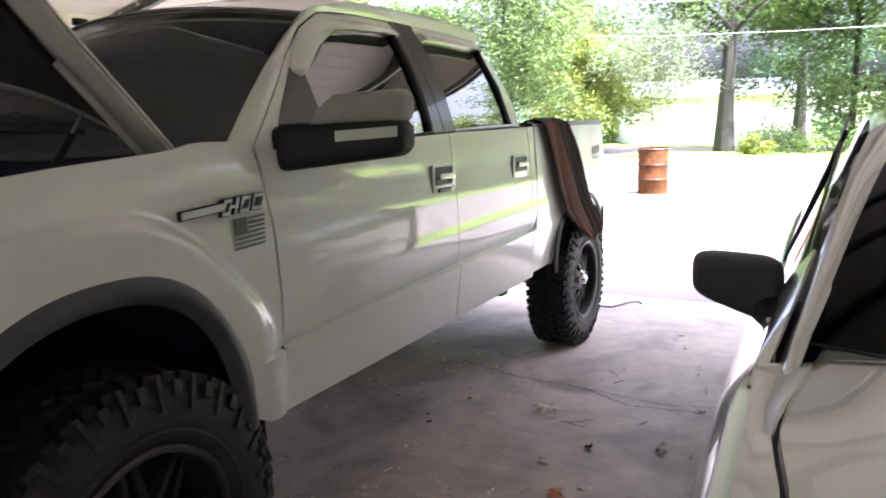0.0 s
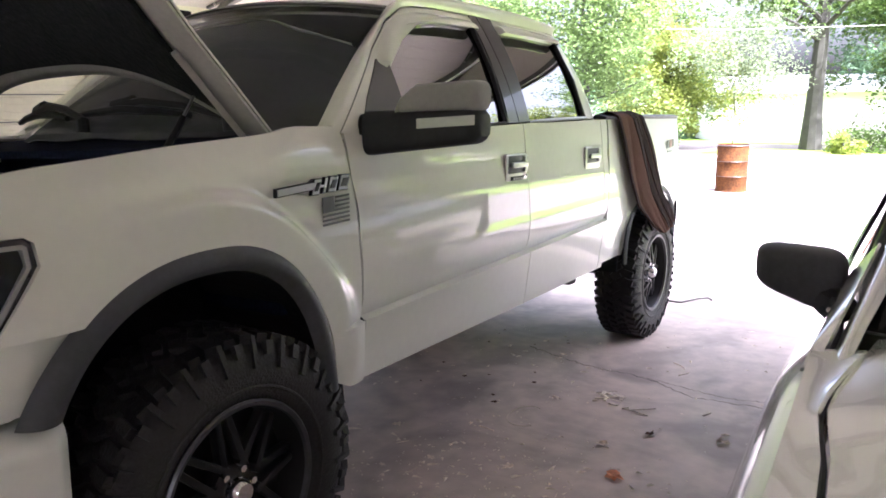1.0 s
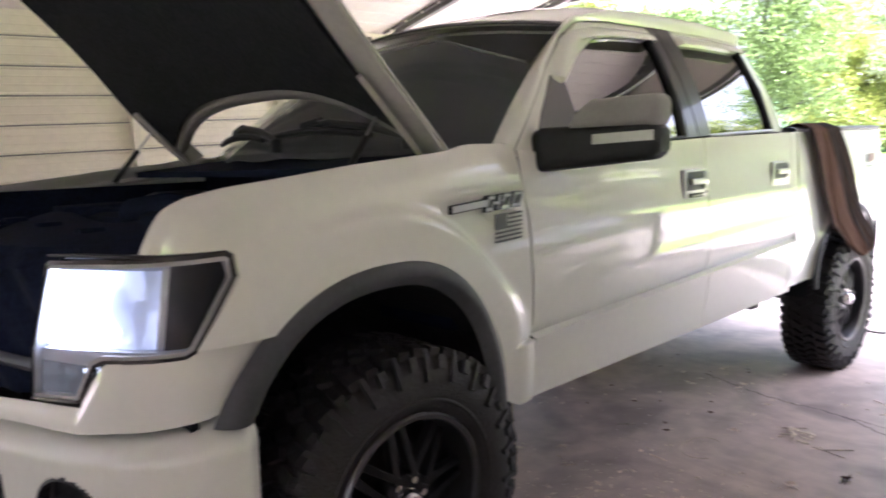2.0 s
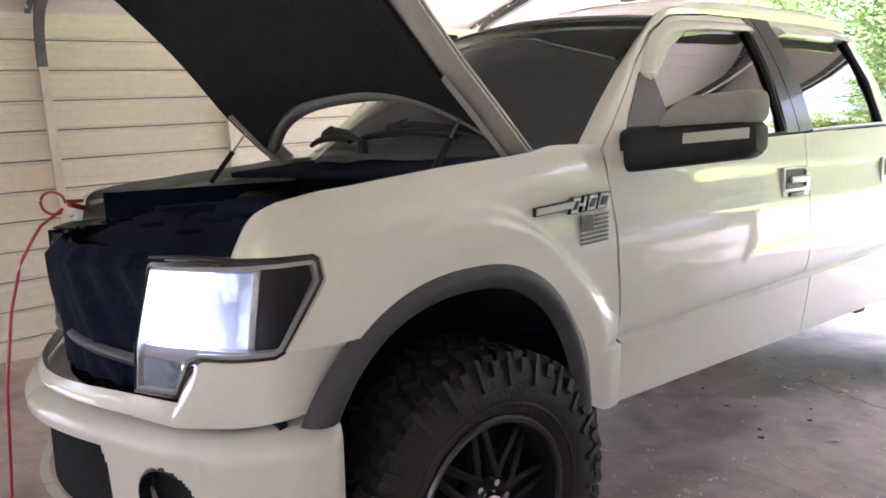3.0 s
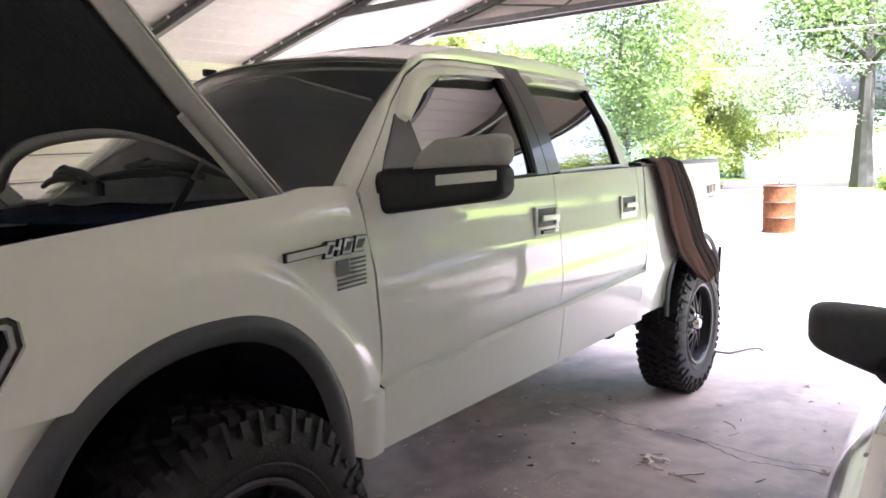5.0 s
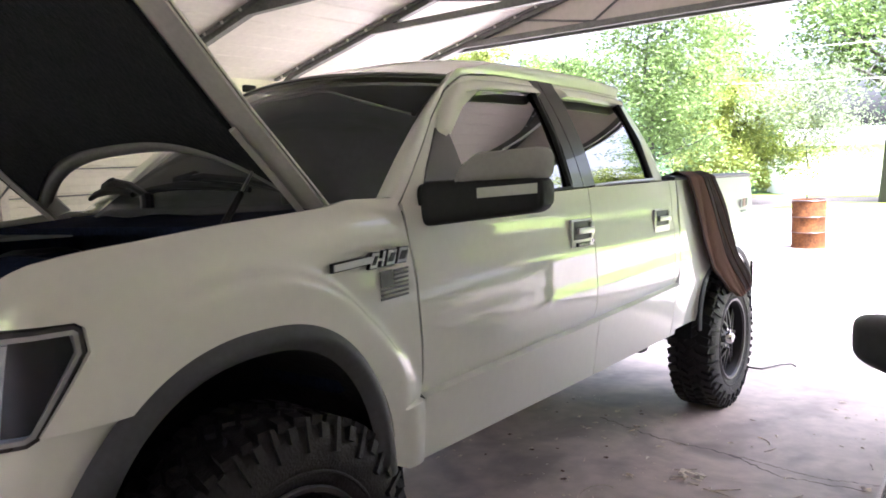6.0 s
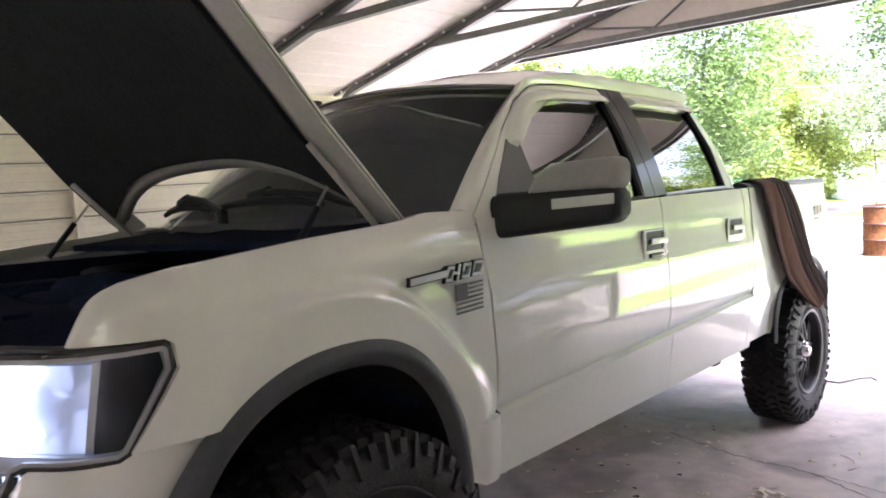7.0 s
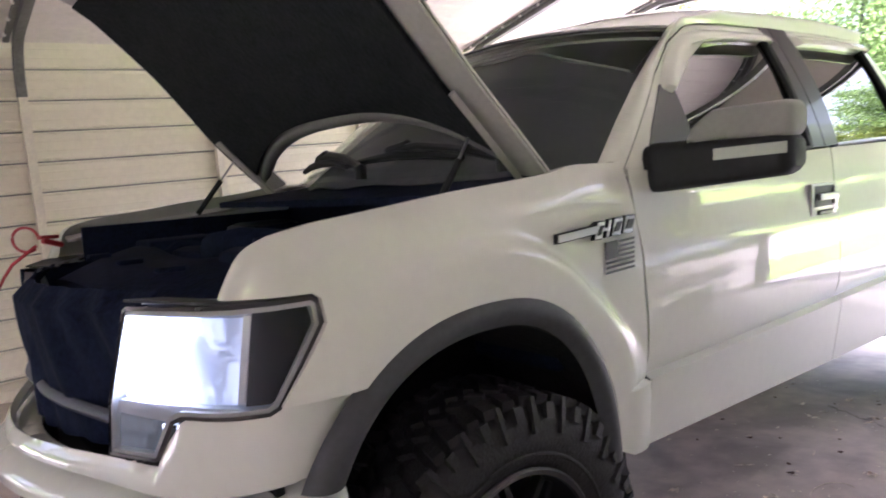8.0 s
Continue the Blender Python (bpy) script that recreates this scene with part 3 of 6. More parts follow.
def fender_mesh():
    """One skin inside an outline of (s, z): flare, lamp edge, top roll, door cut."""
    line = [(float(q), arch_z(float(q), 0.03)) for q in np.linspace(0.432, -0.470, 70) if arch_z(float(q), 0.03) > 1.019 or q > -0.2]
    line = [p for p in line if p[1] > 0.62]
    line += [(-0.590, 1.019), (-0.492, 1.176), (-0.497, 1.226), (-0.515, 1.239), (-0.728, 1.239)]
    line += [(float(q), fender_top(float(q))) for q in np.linspace(-0.722, 0.497, 70)]
    line += [(0.497, 0.605), (0.440, 0.605)]
    bm = bmesh.new()
    bm.faces.new([bm.verts.new((q, z, 0)) for q, z in line])
    for k in range(1, 120):
        bmesh.ops.bisect_plane(bm, geom=bm.verts[:] + bm.edges[:] + bm.faces[:], plane_co=(lerp(-0.73, 0.497, k / 120), 0, 0), plane_no=(1, 0, 0))
    for k in range(1, 80):
        bmesh.ops.bisect_plane(bm, geom=bm.verts[:] + bm.edges[:] + bm.faces[:], plane_co=(0, lerp(0.605, 1.47, k / 80), 0), plane_no=(0, 1, 0))
    for d in (-0.005, 0.005):
        bmesh.ops.bisect_plane(bm, geom=bm.verts[:] + bm.edges[:] + bm.faces[:], plane_co=(0, 0.8115 + d, 0), plane_no=(0, 1, 0))
    ext = bmesh.ops.extrude_face_region(bm, geom=bm.faces[:])
    back = {v for v in ext["geom"] if isinstance(v, bmesh.types.BMVert)}
    for v in bm.verts:
        q, z = v.co.x, v.co.y
        q2 = q + (cut_a(z) - 0.006 - 0.497) * max(0, (q - 0.30) / 0.197)
        v.co = wrap(q2, z, fender_out(q, z) - (0.018 if v in back else 0))
    return bm


fender = part("front_fender", fender_mesh(), WHITE, truck, "white front fender")
mirrored(fender, XC, truck)

# wheel-arch flare
def flare_mesh(yc, al, ar, zb, h, grow, x_out, a1):
    def f(u, v):
        gr0 = lerp(-0.022, grow, v)
        start = math.pi - math.asin(min(1, ((0.834 - zb) / (h + gr0)) ** (2.3 / 2)))
        a = lerp(start, a1, u)
        ca, sa = math.cos(a), math.sin(a)
        w = al if ca < 0 else ar
        gr = lerp(-0.032, grow, v)
        e = 2 / 2.3
        y = yc + (w + gr) * math.copysign(abs(ca) ** e, ca)
        z = zb + (h + gr) * abs(sa) ** e
        bulge = x_out * math.sin(math.pi * min(1, 0.12 + v * 0.78)) ** 0.7
        return wrap(y, z, bulge + 0.008)
    return sheet(f, 64, 10, 0.02, (-1, 0, 0))


fl = part("wheel_flare", flare_mesh(ARCH_Y, ARCH_L, ARCH_R, ARCH_Z, ARCH_H, 0.048, 0.050, radians(6)), FLARE, truck, "dark grey plastic wheel-arch flare")
mirrored(fl, XC, truck)


# headlamp cluster in nose coordinates
def patch(outline, out, nv=1, name="", mat=None, parent=None, label="", thick=0.02):
    """A panel on the nose skin inside an outline of (s, z)."""
    bm = bmesh.new()
    vs = [bm.verts.new((s, z, 0)) for s, z in outline]
    bm.faces.new(vs)
    lo, hi = min(p[0] for p in outline), max(p[0] for p in outline)
    n = max(2, int((hi - lo) / 0.03))
    for k in range(1, n):
        bmesh.ops.bisect_plane(bm, geom=bm.verts[:] + bm.edges[:] + bm.faces[:], plane_co=(lerp(lo, hi, k / n), 0, 0), plane_no=(1, 0, 0))
    zl, zh = min(p[1] for p in outline), max(p[1] for p in outline)
    for k in range(1, 4):
        bmesh.ops.bisect_plane(bm, geom=bm.verts[:] + bm.edges[:] + bm.faces[:], plane_co=(0, lerp(zl, zh, k / 4), 0), plane_no=(0, 1, 0))
    ext = bmesh.ops.extrude_face_region(bm, geom=bm.faces[:])
    back = {v for v in ext["geom"] if isinstance(v, bmesh.types.BMVert)}
    for v in bm.verts:
        v.co = wrap(v.co.x, v.co.y, out - (thick if v in back else 0))
    return part(name, bm, mat, parent, label)


def frame_strip(outline, inner, out, name, mat, parent, label=""):
    """A raised border between two matching closed outlines on the nose."""
    bm = bmesh.new()
    n = len(outline)
    rings = []
    for pts, o in ((outline, out - 0.03), (outline, out), (inner, out + 0.004), (inner, out - 0.03)):
        dense = []
        for k in range(n):
            a, b = pts[k], pts[(k + 1) % n]
            for q in range(6):
                dense.append((lerp(a[0], b[0], q / 6), lerp(a[1], b[1], q / 6)))
        rings.append([bm.verts.new(wrap(s, z, o)) for s, z in dense])
    m = len(rings[0])
    for r0, r1 in zip(rings, rings[1:]):
        for k in range(m):
            bm.faces.new((r0[k], r0[(k + 1) % m], r1[(k + 1) % m], r1[k]))
    return part(name, bm, mat, parent, label)


def shrink(pts, d):
    """Moves an outline inwards by d."""
    c = Vector((sum(p[0] for p in pts) / len(pts), sum(p[1] for p in pts) / len(pts)))
    res = []
    n = len(pts)
    area = sum(pts[i][0] * pts[(i + 1) % n][1] - pts[(i + 1) % n][0] * pts[i][1] for i in range(n))
    sg = 1 if area > 0 else -1
    for i in range(n):
        p0, p, p1 = Vector(pts[i - 1]), Vector(pts[i]), Vector(pts[(i + 1) % n])
        e0, e1 = (p - p0).normalized(), (p1 - p).normalized()
        n0, n1 = Vector((-e0.y, e0.x)) * sg, Vector((-e1.y, e1.x)) * sg
        q = (n0 + n1)
        q = q / max(0.35, q.length_squared) * 2 * 0.5 * 2 if q.length > 0.1 else n0
        res.append((p.x + q.x * d, p.y + q.y * d))
    return res


LAMP = [(-0.515, 1.234), (-0.500, 1.222), (-0.494, 1.172), (-0.590, 1.010), (-0.612, 0.998), (-0.822, 0.984), (-0.850, 0.972), (-0.905, 0.884), (-0.922, 0.878), (-1.095, 0.868), (-1.075, 1.0), (-0.985, 1.214), (-0.97, 1.222)]


def headlamp():
    h = part("headlight", bmesh.new(), LAMP_CHROME, truck, "lit headlight cluster in a chrome bezel")
    me = h.data
    bm = bmesh.new()
    # housing behind
    inner = shrink(LAMP, 0.016)
    vs = [bm.verts.new(wrap(s, z, -0.035)) for s, z in LAMP]
    bm.faces.new(vs)
    bm.to_mesh(me)
    bm.free()
    frame_strip(LAMP, shrink(LAMP, 0.0088), 0.006, "seal", GLOSS_BLACK, h)
    frame_strip(shrink(LAMP, 0.0090), shrink(LAMP, 0.019), 0.005, "bezel", LAMP_CHROME, h)
    bowl = [(-0.650, 1.200), (-0.652, 1.194), (-0.676, 1.035), (-0.690, 1.018), (-0.985, 1.006), (-1.045, 1.004), (-1.006, 1.180), (-0.990, 1.196)]
    patch(bowl, -0.022, 1, "reflector_bowl", LAMP_SOFT, h, "silvered lamp bowl with a mottled glow", 0.004)
    hot = [(-0.780, 1.190), (-0.805, 1.165), (-0.835, 1.125), (-0.825, 1.085), (-0.795, 1.055), (-0.82, 1.034), (-0.880, 1.024), (-0.985, 1.016), (-1.035, 1.012), (-1.0, 1.175), (-0.985, 1.19)]
    patch(hot, -0.017, 1, "lit_beam", LAMP_ON, h, "glaring white lit beam", 0.003)
    patch([(-0.652, 1.206), (-0.636, 1.206), (-0.664, 1.026), (-0.680, 1.024)], -0.006, 1, "divider", LAMP_CHROME, h, "pale grey divider bar", 0.012)
    patch([(-0.640, 1.010), (-0.690, 1.016), (-1.045, 1.004), (-1.06, 0.974), (-0.862, 0.972), (-0.83, 0.992)], -0.003, 1, "bezel_bar", LAMP_CHROME, h, "", 0.02)
    part("housing_top", sheet(lambda u, v: wrap(lerp(-0.515, -0.985, u), 1.236 - 0.012 * v, -0.10 * v), 24, 4, 0.006, (0, 0, -1)), BLACK, h)
    patch([(-0.636, 1.210), (-0.522, 1.215), (-0.511, 1.174), (-0.603, 1.020), (-0.664, 1.018)], -0.010, 1, "corner_marker", DARK_LENS, h, "dark smoked corner marker", 0.01)
    low = [(-0.845, 0.970), (-0.905, 0.900), (-0.925, 0.893), (-1.075, 0.884), (-1.062, 0.972)]
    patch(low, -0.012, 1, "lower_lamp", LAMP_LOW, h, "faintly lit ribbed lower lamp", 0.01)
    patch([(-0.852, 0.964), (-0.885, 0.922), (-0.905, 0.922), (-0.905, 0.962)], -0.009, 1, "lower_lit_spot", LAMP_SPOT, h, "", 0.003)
    for k in range(14):
        s = -0.91 - 0.0115 * k
        part("rib", sheet(lambda u, v: wrap(s + 0.006 * (u - 0.5), lerp(0.897, 0.962, v), -0.006 + 0.004 * math.sin(math.pi * u)), 2, 2), CLEAR, h)
    lens = shrink(LAMP, 0.020)
    pane = patch(lens, 0.003, 1, "lens", CLEAR, h, "", 0.004)
    pane.visible_shadow = False
    return h


lamp = headlamp()
far_lamp = mirrored(lamp, XC, truck)
far_lamp["label"] = "unlit headlight cluster with a faint added glow, in a chrome bezel"
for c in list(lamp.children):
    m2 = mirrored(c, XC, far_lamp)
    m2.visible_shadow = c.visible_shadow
    # the far lamp is unlit, yet its bowl is given a faint glow
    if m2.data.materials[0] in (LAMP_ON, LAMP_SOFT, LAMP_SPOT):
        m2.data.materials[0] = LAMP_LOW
# fascia under the lamps, and the painted steel bumper
def fascia_mesh():
    def f(u, v):
        s = lerp(-0.405, S_END, u)
        if s > -0.60:
            top = 1.015
        elif s > -0.83:
            top = lerp(1.005, 0.980, (-0.60 - s) / 0.23)
        elif s > -0.915:
            top = lerp(0.980, 0.888, (-0.83 - s) / 0.085)
        else:
            top = lerp(0.866, 0.845, (-0.915 - s) / 0.7)
        low = max(arch_z(s, 0.03), 0.855) if s > -0.56 else lerp(0.852, 0.808, min(1, (-0.56 - s) / 0.35))
        z = lerp(low, top, v)
        return wrap(s, z, 0.004 * math.sin(math.pi * v) + 0.02 * (1 - v) * min(1, max(0, (-0.55 - s) / 0.3)))
    return sheet(f, 90, 12, 0.02, (-0.3, 0.6, 0))


fa = part("fascia", fascia_mesh(), WHITE, truck, "white fascia below the headlight")
mirrored(fa, XC, truck)


FOG_S, FOG_Z, FOG_A, FOG_B = -0.925, 0.622, 0.105, 0.088


def bumper_half():
    """Half of the bumper, with the fog-lamp port and half of the middle intake cut through."""
    us = [lerp(-0.475, S_END, k / 140) for k in range(141)]

    def pt(s, v):
        top = lerp(0.832, 0.792, min(1, max(0, (-0.5 - s) / 0.4)))
        low = 0.46
        a = v
        # rounded top edge
        z = lerp(low, top, min(1, a))
        if a > 1:
            return wrap(s, top + 0.008, 0.012 - 0.45 * (a - 1))
        o = 0.055 - 0.055 * max(0, (a - 0.86) / 0.14) ** 2 - 0.02 * (1 - a)
        o *= min(1, max(0.3, (-0.455 - s) / 0.05))
        return wrap(s, z, o + 0.01)
    bm = bmesh.new()
    nv = 47
    vv = [j / 44 for j in range(45)] + [1.06, 1.12, 1.2]
    grid = [[bm.verts.new(pt(s, q)) for q in vv] for s in us]
    for i in range(len(us) - 1):
        for j in range(nv):
            s = (us[i] + us[i + 1]) / 2
            z = lerp(0.46, lerp(0.832, 0.792, min(1, max(0, (-0.5 - s) / 0.4))), (j + 0.5) / 44)
            if ((s - FOG_S) / FOG_A) ** 2 + ((z - FOG_Z) / FOG_B) ** 2 < 1.08:
                continue
            if s < -1.165 - 0.35 * max(0, z - 0.66) and 0.47 < z < 0.722:
                continue
            bm.faces.new((grid[i][j], grid[i + 1][j], grid[i + 1][j + 1], grid[i][j + 1]))
    bmesh.ops.delete(bm, geom=[v for v in bm.verts if not v.link_faces], context="VERTS")
    bmesh.ops.recalc_face_normals(bm, faces=bm.faces)
    bmesh.ops.solidify(bm, geom=bm.faces[:], thickness=0.03)
    return bm


bumper = part("front_bumper", bumper_half(), WHITE, truck, "white painted steel front bumper")
mirrored(bumper, XC, truck)
oval = lambda k: [(FOG_S + FOG_A * k * math.cos(2 * math.pi * i / 24), FOG_Z + FOG_B * k * math.sin(2 * math.pi * i / 24)) for i in range(24)]
fog = frame_strip(oval(1.03), oval(0.95), 0.058, "fog_lamp_port", BLACK, truck, "empty black fog-lamp port")
mirrored(fog, XC, truck)
# black sheets behind port and intake stand in for the dark inside them
for shape, nm in ((oval(1.2), "port_back"), ([(-1.12, 0.46), (-1.12, 0.75), (S_END, 0.75), (S_END, 0.46)], "intake")):
    ob = patch(shape, 0.0, 1, nm, PAD, truck, "black sheet backing the lower intake" if nm == "intake" else "")
    mirrored(ob, XC, truck)
part("bumper_back", boxed((XC, -0.70, 0.56), (1.75, 0.06, 0.2)), CHASSIS, truck)

# open nose: no grille, radiator, support and beam show
part("radiator", boxed((XC, -0.52, 0.98), (1.25, 0.05, 0.50), bevel=0.01), BAY, truck, "black radiator core in the open nose")
fins = bmesh.new()
for k in range(24):
    box(fins, (XC, -0.549, 0.76 + 0.019 * k), (1.2, 0.012, 0.006))
tagged(part("radiator_fins", fins, BAY, truck, smooth=False), kind="stuff")
part("radiator_support", sheet(lambda u, v: (lerp(-0.30, -1.70, u), lerp(-0.74, -0.42, v) + 0.05 * (2 * u - 1) ** 2, 1.262 - 0.05 * (2 * u - 1) ** 2 * (1 - v) + 0.012 * math.sin(9 * u) * v - 0.05 * (1 - v) ** 2), 40, 10, 0.03, (0, 0, -1)), BAY, truck, "black radiator support cover")


def nose_cover(u, v):
    """A loose dark sheet over the open nose, from the lamp to the middle, slack between its fixings."""
    q = lerp(-1.005, S_END, u)
    slack = 0.012 * math.sin(11 * u + 2.5 * v) * math.sin(math.pi * v) + 0.006 * math.sin(27 * u + 9 * v)
    return wrap(q, lerp(1.236, 0.842, v), -0.045 - 0.03 * v + slack - 0.05 * max(0.0, 0.12 - v) / 0.12)


cover = part("nose_cover", sheet(nose_cover, 48, 24, 0.006, (0, 1, 0)), BAY, truck, "dark navy sheet where the grille is missing")
mirrored(cover, XC, truck)
bar = part("impact_bar", sheet(lambda u, v: wrap(lerp(-1.06, S_END, u), lerp(0.918, 0.956, v) + 0.012 * u, -0.030 + 0.016 * math.sin(math.pi * v) - 0.05 * u), 30, 6, 0.02, (0, 1, 0)), DULL_BAR, truck, "curved dull grey bar across the open nose")
mirrored(bar, XC, truck)
for x in (-0.62, -1.0, -1.38):
    part("support_bracket", boxed((x, -0.60, 1.262), (0.05, 0.07, 0.014), None, 0.004), BAY, truck)

# engine bay
part("bay_floor", boxed((XC, -0.15, 0.86), (0.90, 0.95, 0.03)), BAY, truck)
inner_f = part("inner_fender", boxed((-0.17, -0.08, 1.235), (0.02, 0.95, 0.23)), BAY, truck)
mirrored(inner_f, XC, truck)
# added dark sheet that keeps the far side of the nose dark
part("side_shroud", sheet(lambda u, v: (lerp(-1.66, -1.74, u), lerp(-0.80, -0.40, u), lerp(0.86, 1.225, v)), 8, 6, 0.015, (-1, 0, 0)), BAY, truck, "added dark sheet hiding the inside of the far lamp")
apron = part("fender_cap", sheet(lambda u, v: (lerp(-0.045, -0.11, v), lerp(0.30, 0.512, u) - 0.01 * v, lerp(1.447, 1.460, min(1, u * 2.5)) + 0.004 * v), 12, 4, 0.012, (0, 0, -1)), WHITE, truck, "white fender ledge by the windscreen")
mirrored(apron, XC, truck)
part("far_apron", sheet(lambda u, v: (lerp(-1.93, -1.865, v), lerp(-0.60, 0.25, u), lerp(1.318, 1.405, u) - 0.012 * v), 12, 4, 0.012, (0, 0, -1)), FRAME_PAINT, truck)
part("firewall", boxed((XC, 0.36, 1.15), (1.70, 0.03, 0.58)), BAY, truck)
part("cowl_panel", sheet(lambda u, v: (lerp(-0.14, -1.86, u), lerp(0.02, 0.40, v) + lerp(0.0, 0.10, v) * (2 * u - 1) ** 2, 1.405 + 0.045 * v + 0.0008 * math.sin(60 * u)), 60, 8, 0.025, (0, 0, -1)), BAY, truck, "black plastic cowl below the windscreen")
part("engine_cover", boxed((XC, -0.08, 1.20), (0.62, 0.62, 0.14), bevel=0.04), BAY, truck, "black engine cover")
part("battery", boxed((-1.52, -0.28, 1.19), (0.20, 0.27, 0.2), bevel=0.012), BAY, truck)
part("air_box", boxed((-0.48, -0.30, 1.20), (0.34, 0.34, 0.20), bevel=0.04), BAY, truck, "black air filter box")
part("fuse_box", boxed((-0.34, 0.06, 1.26), (0.20, 0.30, 0.13), bevel=0.02), BAY, truck)
part("coolant_bottle", boxed((-1.55, 0.08, 1.22), (0.24, 0.26, 0.2), bevel=0.05), BLACK, truck)
part("intake_hose", tubed([(-0.55, -0.25, 1.28), (-0.72, -0.34, 1.30), (-0.92, -0.36, 1.28), (-1.0, -0.2, 1.27)], 0.05, 10), BAY, truck)
part("radiator_hose", tubed([(-1.35, -0.48, 1.18), (-1.32, -0.34, 1.27), (-1.2, -0.22, 1.25), (-1.1, -0.1, 1.2)], 0.025, 8), BAY, truck)
for x, y in ((-0.62, 0.18), (-1.38, 0.2)):
    part("wiring_loom", tubed([(x, -0.4, 1.22), (x + 0.06, -0.1, 1.29), (x - 0.05, 0.15, 1.30), (x, 0.33, 1.24)], 0.014, 6), BAY, truck)

# hood, standing open on its rear hinges
hood_pts = [(0.292, 1.450), (0.157, 1.589), (0.033, 1.715), (-0.082, 1.845), (-0.197, 1.977), (-0.300, 2.085), (-0.400, 2.180), (-0.53, 2.262), (-0.66, 2.305)]
HW = 0.90


def hood_point(u, r, drop=0.0):
    """u from -1 (far side) to 1 (near side), r from 0 at the hinge to 1 at the lip."""
    p = curve_at(hood_pts, max(0.0, min(1.0, r)))
    q = curve_at(hood_pts, min(1.0, r + 0.03))
    d = (q - p)
    if d.length < 1e-6:
        d = p - curve_at(hood_pts, r - 0.03)
    d.normalize()
    n = Vector((-d.y, d.x))
    if n.y < 0:
        n = -n
    crown = 0.085 * (1 - abs(u) ** 2.4) - drop
    nr = Vector((d.y, -d.x))
    if nr.x < 0:
        nr = -nr
    w = HW - 0.05 * r * r
    return Vector((XC + u * w, p.x + nr.x * crown, p.y + nr.y * crown))


def hood_rear(u):
    return 0.185 * max(0.0, 1 - abs(u / (0.95 if u > 0 else 1.0)) ** 2.9)


hood = part("hood", sheet(lambda u, v: hood_point(lerp(1, -1, u), lerp(hood_rear(lerp(1, -1, u)), 1, v)), 44, 28, 0.006, (0, -1, -1)), WHITE, truck, "white hood raised on two gas struts")
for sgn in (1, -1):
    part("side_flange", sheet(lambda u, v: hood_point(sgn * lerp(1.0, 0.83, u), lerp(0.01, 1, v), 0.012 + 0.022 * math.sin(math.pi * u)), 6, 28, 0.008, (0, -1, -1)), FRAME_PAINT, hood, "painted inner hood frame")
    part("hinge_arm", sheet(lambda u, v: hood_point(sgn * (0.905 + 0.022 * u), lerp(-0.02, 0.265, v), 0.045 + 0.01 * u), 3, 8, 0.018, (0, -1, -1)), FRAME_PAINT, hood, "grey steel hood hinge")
part("rear_flange", sheet(lambda u, v: hood_point(lerp(0.88, -0.94, u), hood_rear(lerp(0.88, -0.94, u)) + 0.046 * v, 0.010 + 0.030 * math.sin(math.pi * (0.15 + 0.85 * v))), 44, 6, 0.008, (0, -1, -1)), SHADED_RIB, hood, "curved rear hood rib, grey deepened for shade")
part("insulation_pad", sheet(lambda u, v: hood_point(lerp(0.86, -0.965, u), lerp(hood_rear(lerp(0.86, -0.965, u)) + 0.045, 0.85, v), 0.036 + 0.008 * math.sin(7 * u) * math.sin(9 * v)), 40, 26, 0.015, (0, -1, -1)), PAD, hood, "black felt insulation pad")
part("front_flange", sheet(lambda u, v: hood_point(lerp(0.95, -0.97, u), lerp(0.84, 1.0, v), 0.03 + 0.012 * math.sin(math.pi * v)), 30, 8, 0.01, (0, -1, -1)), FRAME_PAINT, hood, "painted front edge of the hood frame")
for a, b in (((-0.30, 0.172, 1.562), (-0.22, -0.01, 1.387)), ((-1.74, 0.06, 1.585), (-1.80, -0.10, 1.365))):
    a, b = Vector(a), Vector(b)
    m = b.lerp(a, 0.62)
    st = part("gas_strut", tubed([b, m], 0.011, 8), BLACK, truck, "black gas strut holding the hood")
    part("strut_rod", tubed([m, a], 0.005, 6), SATIN, st)

# windscreen, sunshade and wipers
WS_B = lambda u: Vector((XC + 0.905 * u, 0.475 - 0.33 * (1 - abs(u) ** 2.2), 1.452 + 0.012 * (1 - u * u)))
WS_T = lambda u: Vector((XC + 0.735 * u, 1.075 - 0.17 * (1 - abs(u) ** 2.2), 1.925 + 0.055 * (1 - u * u)))


def ws(u, v, out=0.0):
    p = WS_B(u).lerp(WS_T(u), v)
    return p + Vector((0.5 * u * 0.05, -0.62, 0.78)).normalized() * (0.035 * math.sin(math.pi * v) * 0.6 + out)


screen = part("windscreen", sheet(lambda u, v: ws(lerp(1, -1, u), v), 40, 20, 0.005, (0, 1, -0.6)), DARKSCREEN, truck, "dark windscreen with a sunshade behind it")
screen.visible_shadow = False


def shade_top(u):
    return 0.86 - 0.05 * u * u + 0.04 * math.exp(-((u - 0.25) / 0.22) ** 2) - 0.34 * max(0, (u - 0.42)) ** 1.15


part("sunshade", sheet(lambda u, v: ws(lerp(0.97, -0.97, u), 0.02 + (shade_top(lerp(0.97, -0.97, u))) * v, -0.045 - 0.012 * math.sin(v * math.pi) - 0.006 * math.sin(26 * u + 3 * v)), 60, 20, 0.004, (0, 1, -0.6)), SHADE, screen, "dark fabric sunshade behind the glass")
part("shade_binding", tubed([ws(lerp(0.97, -0.97, k / 50), 0.02 + shade_top(lerp(0.97, -0.97, k / 50)), -0.036) for k in range(1, 50)], 0.0035, 6), REFLECTOR, screen, "pale bound edge of the sunshade")
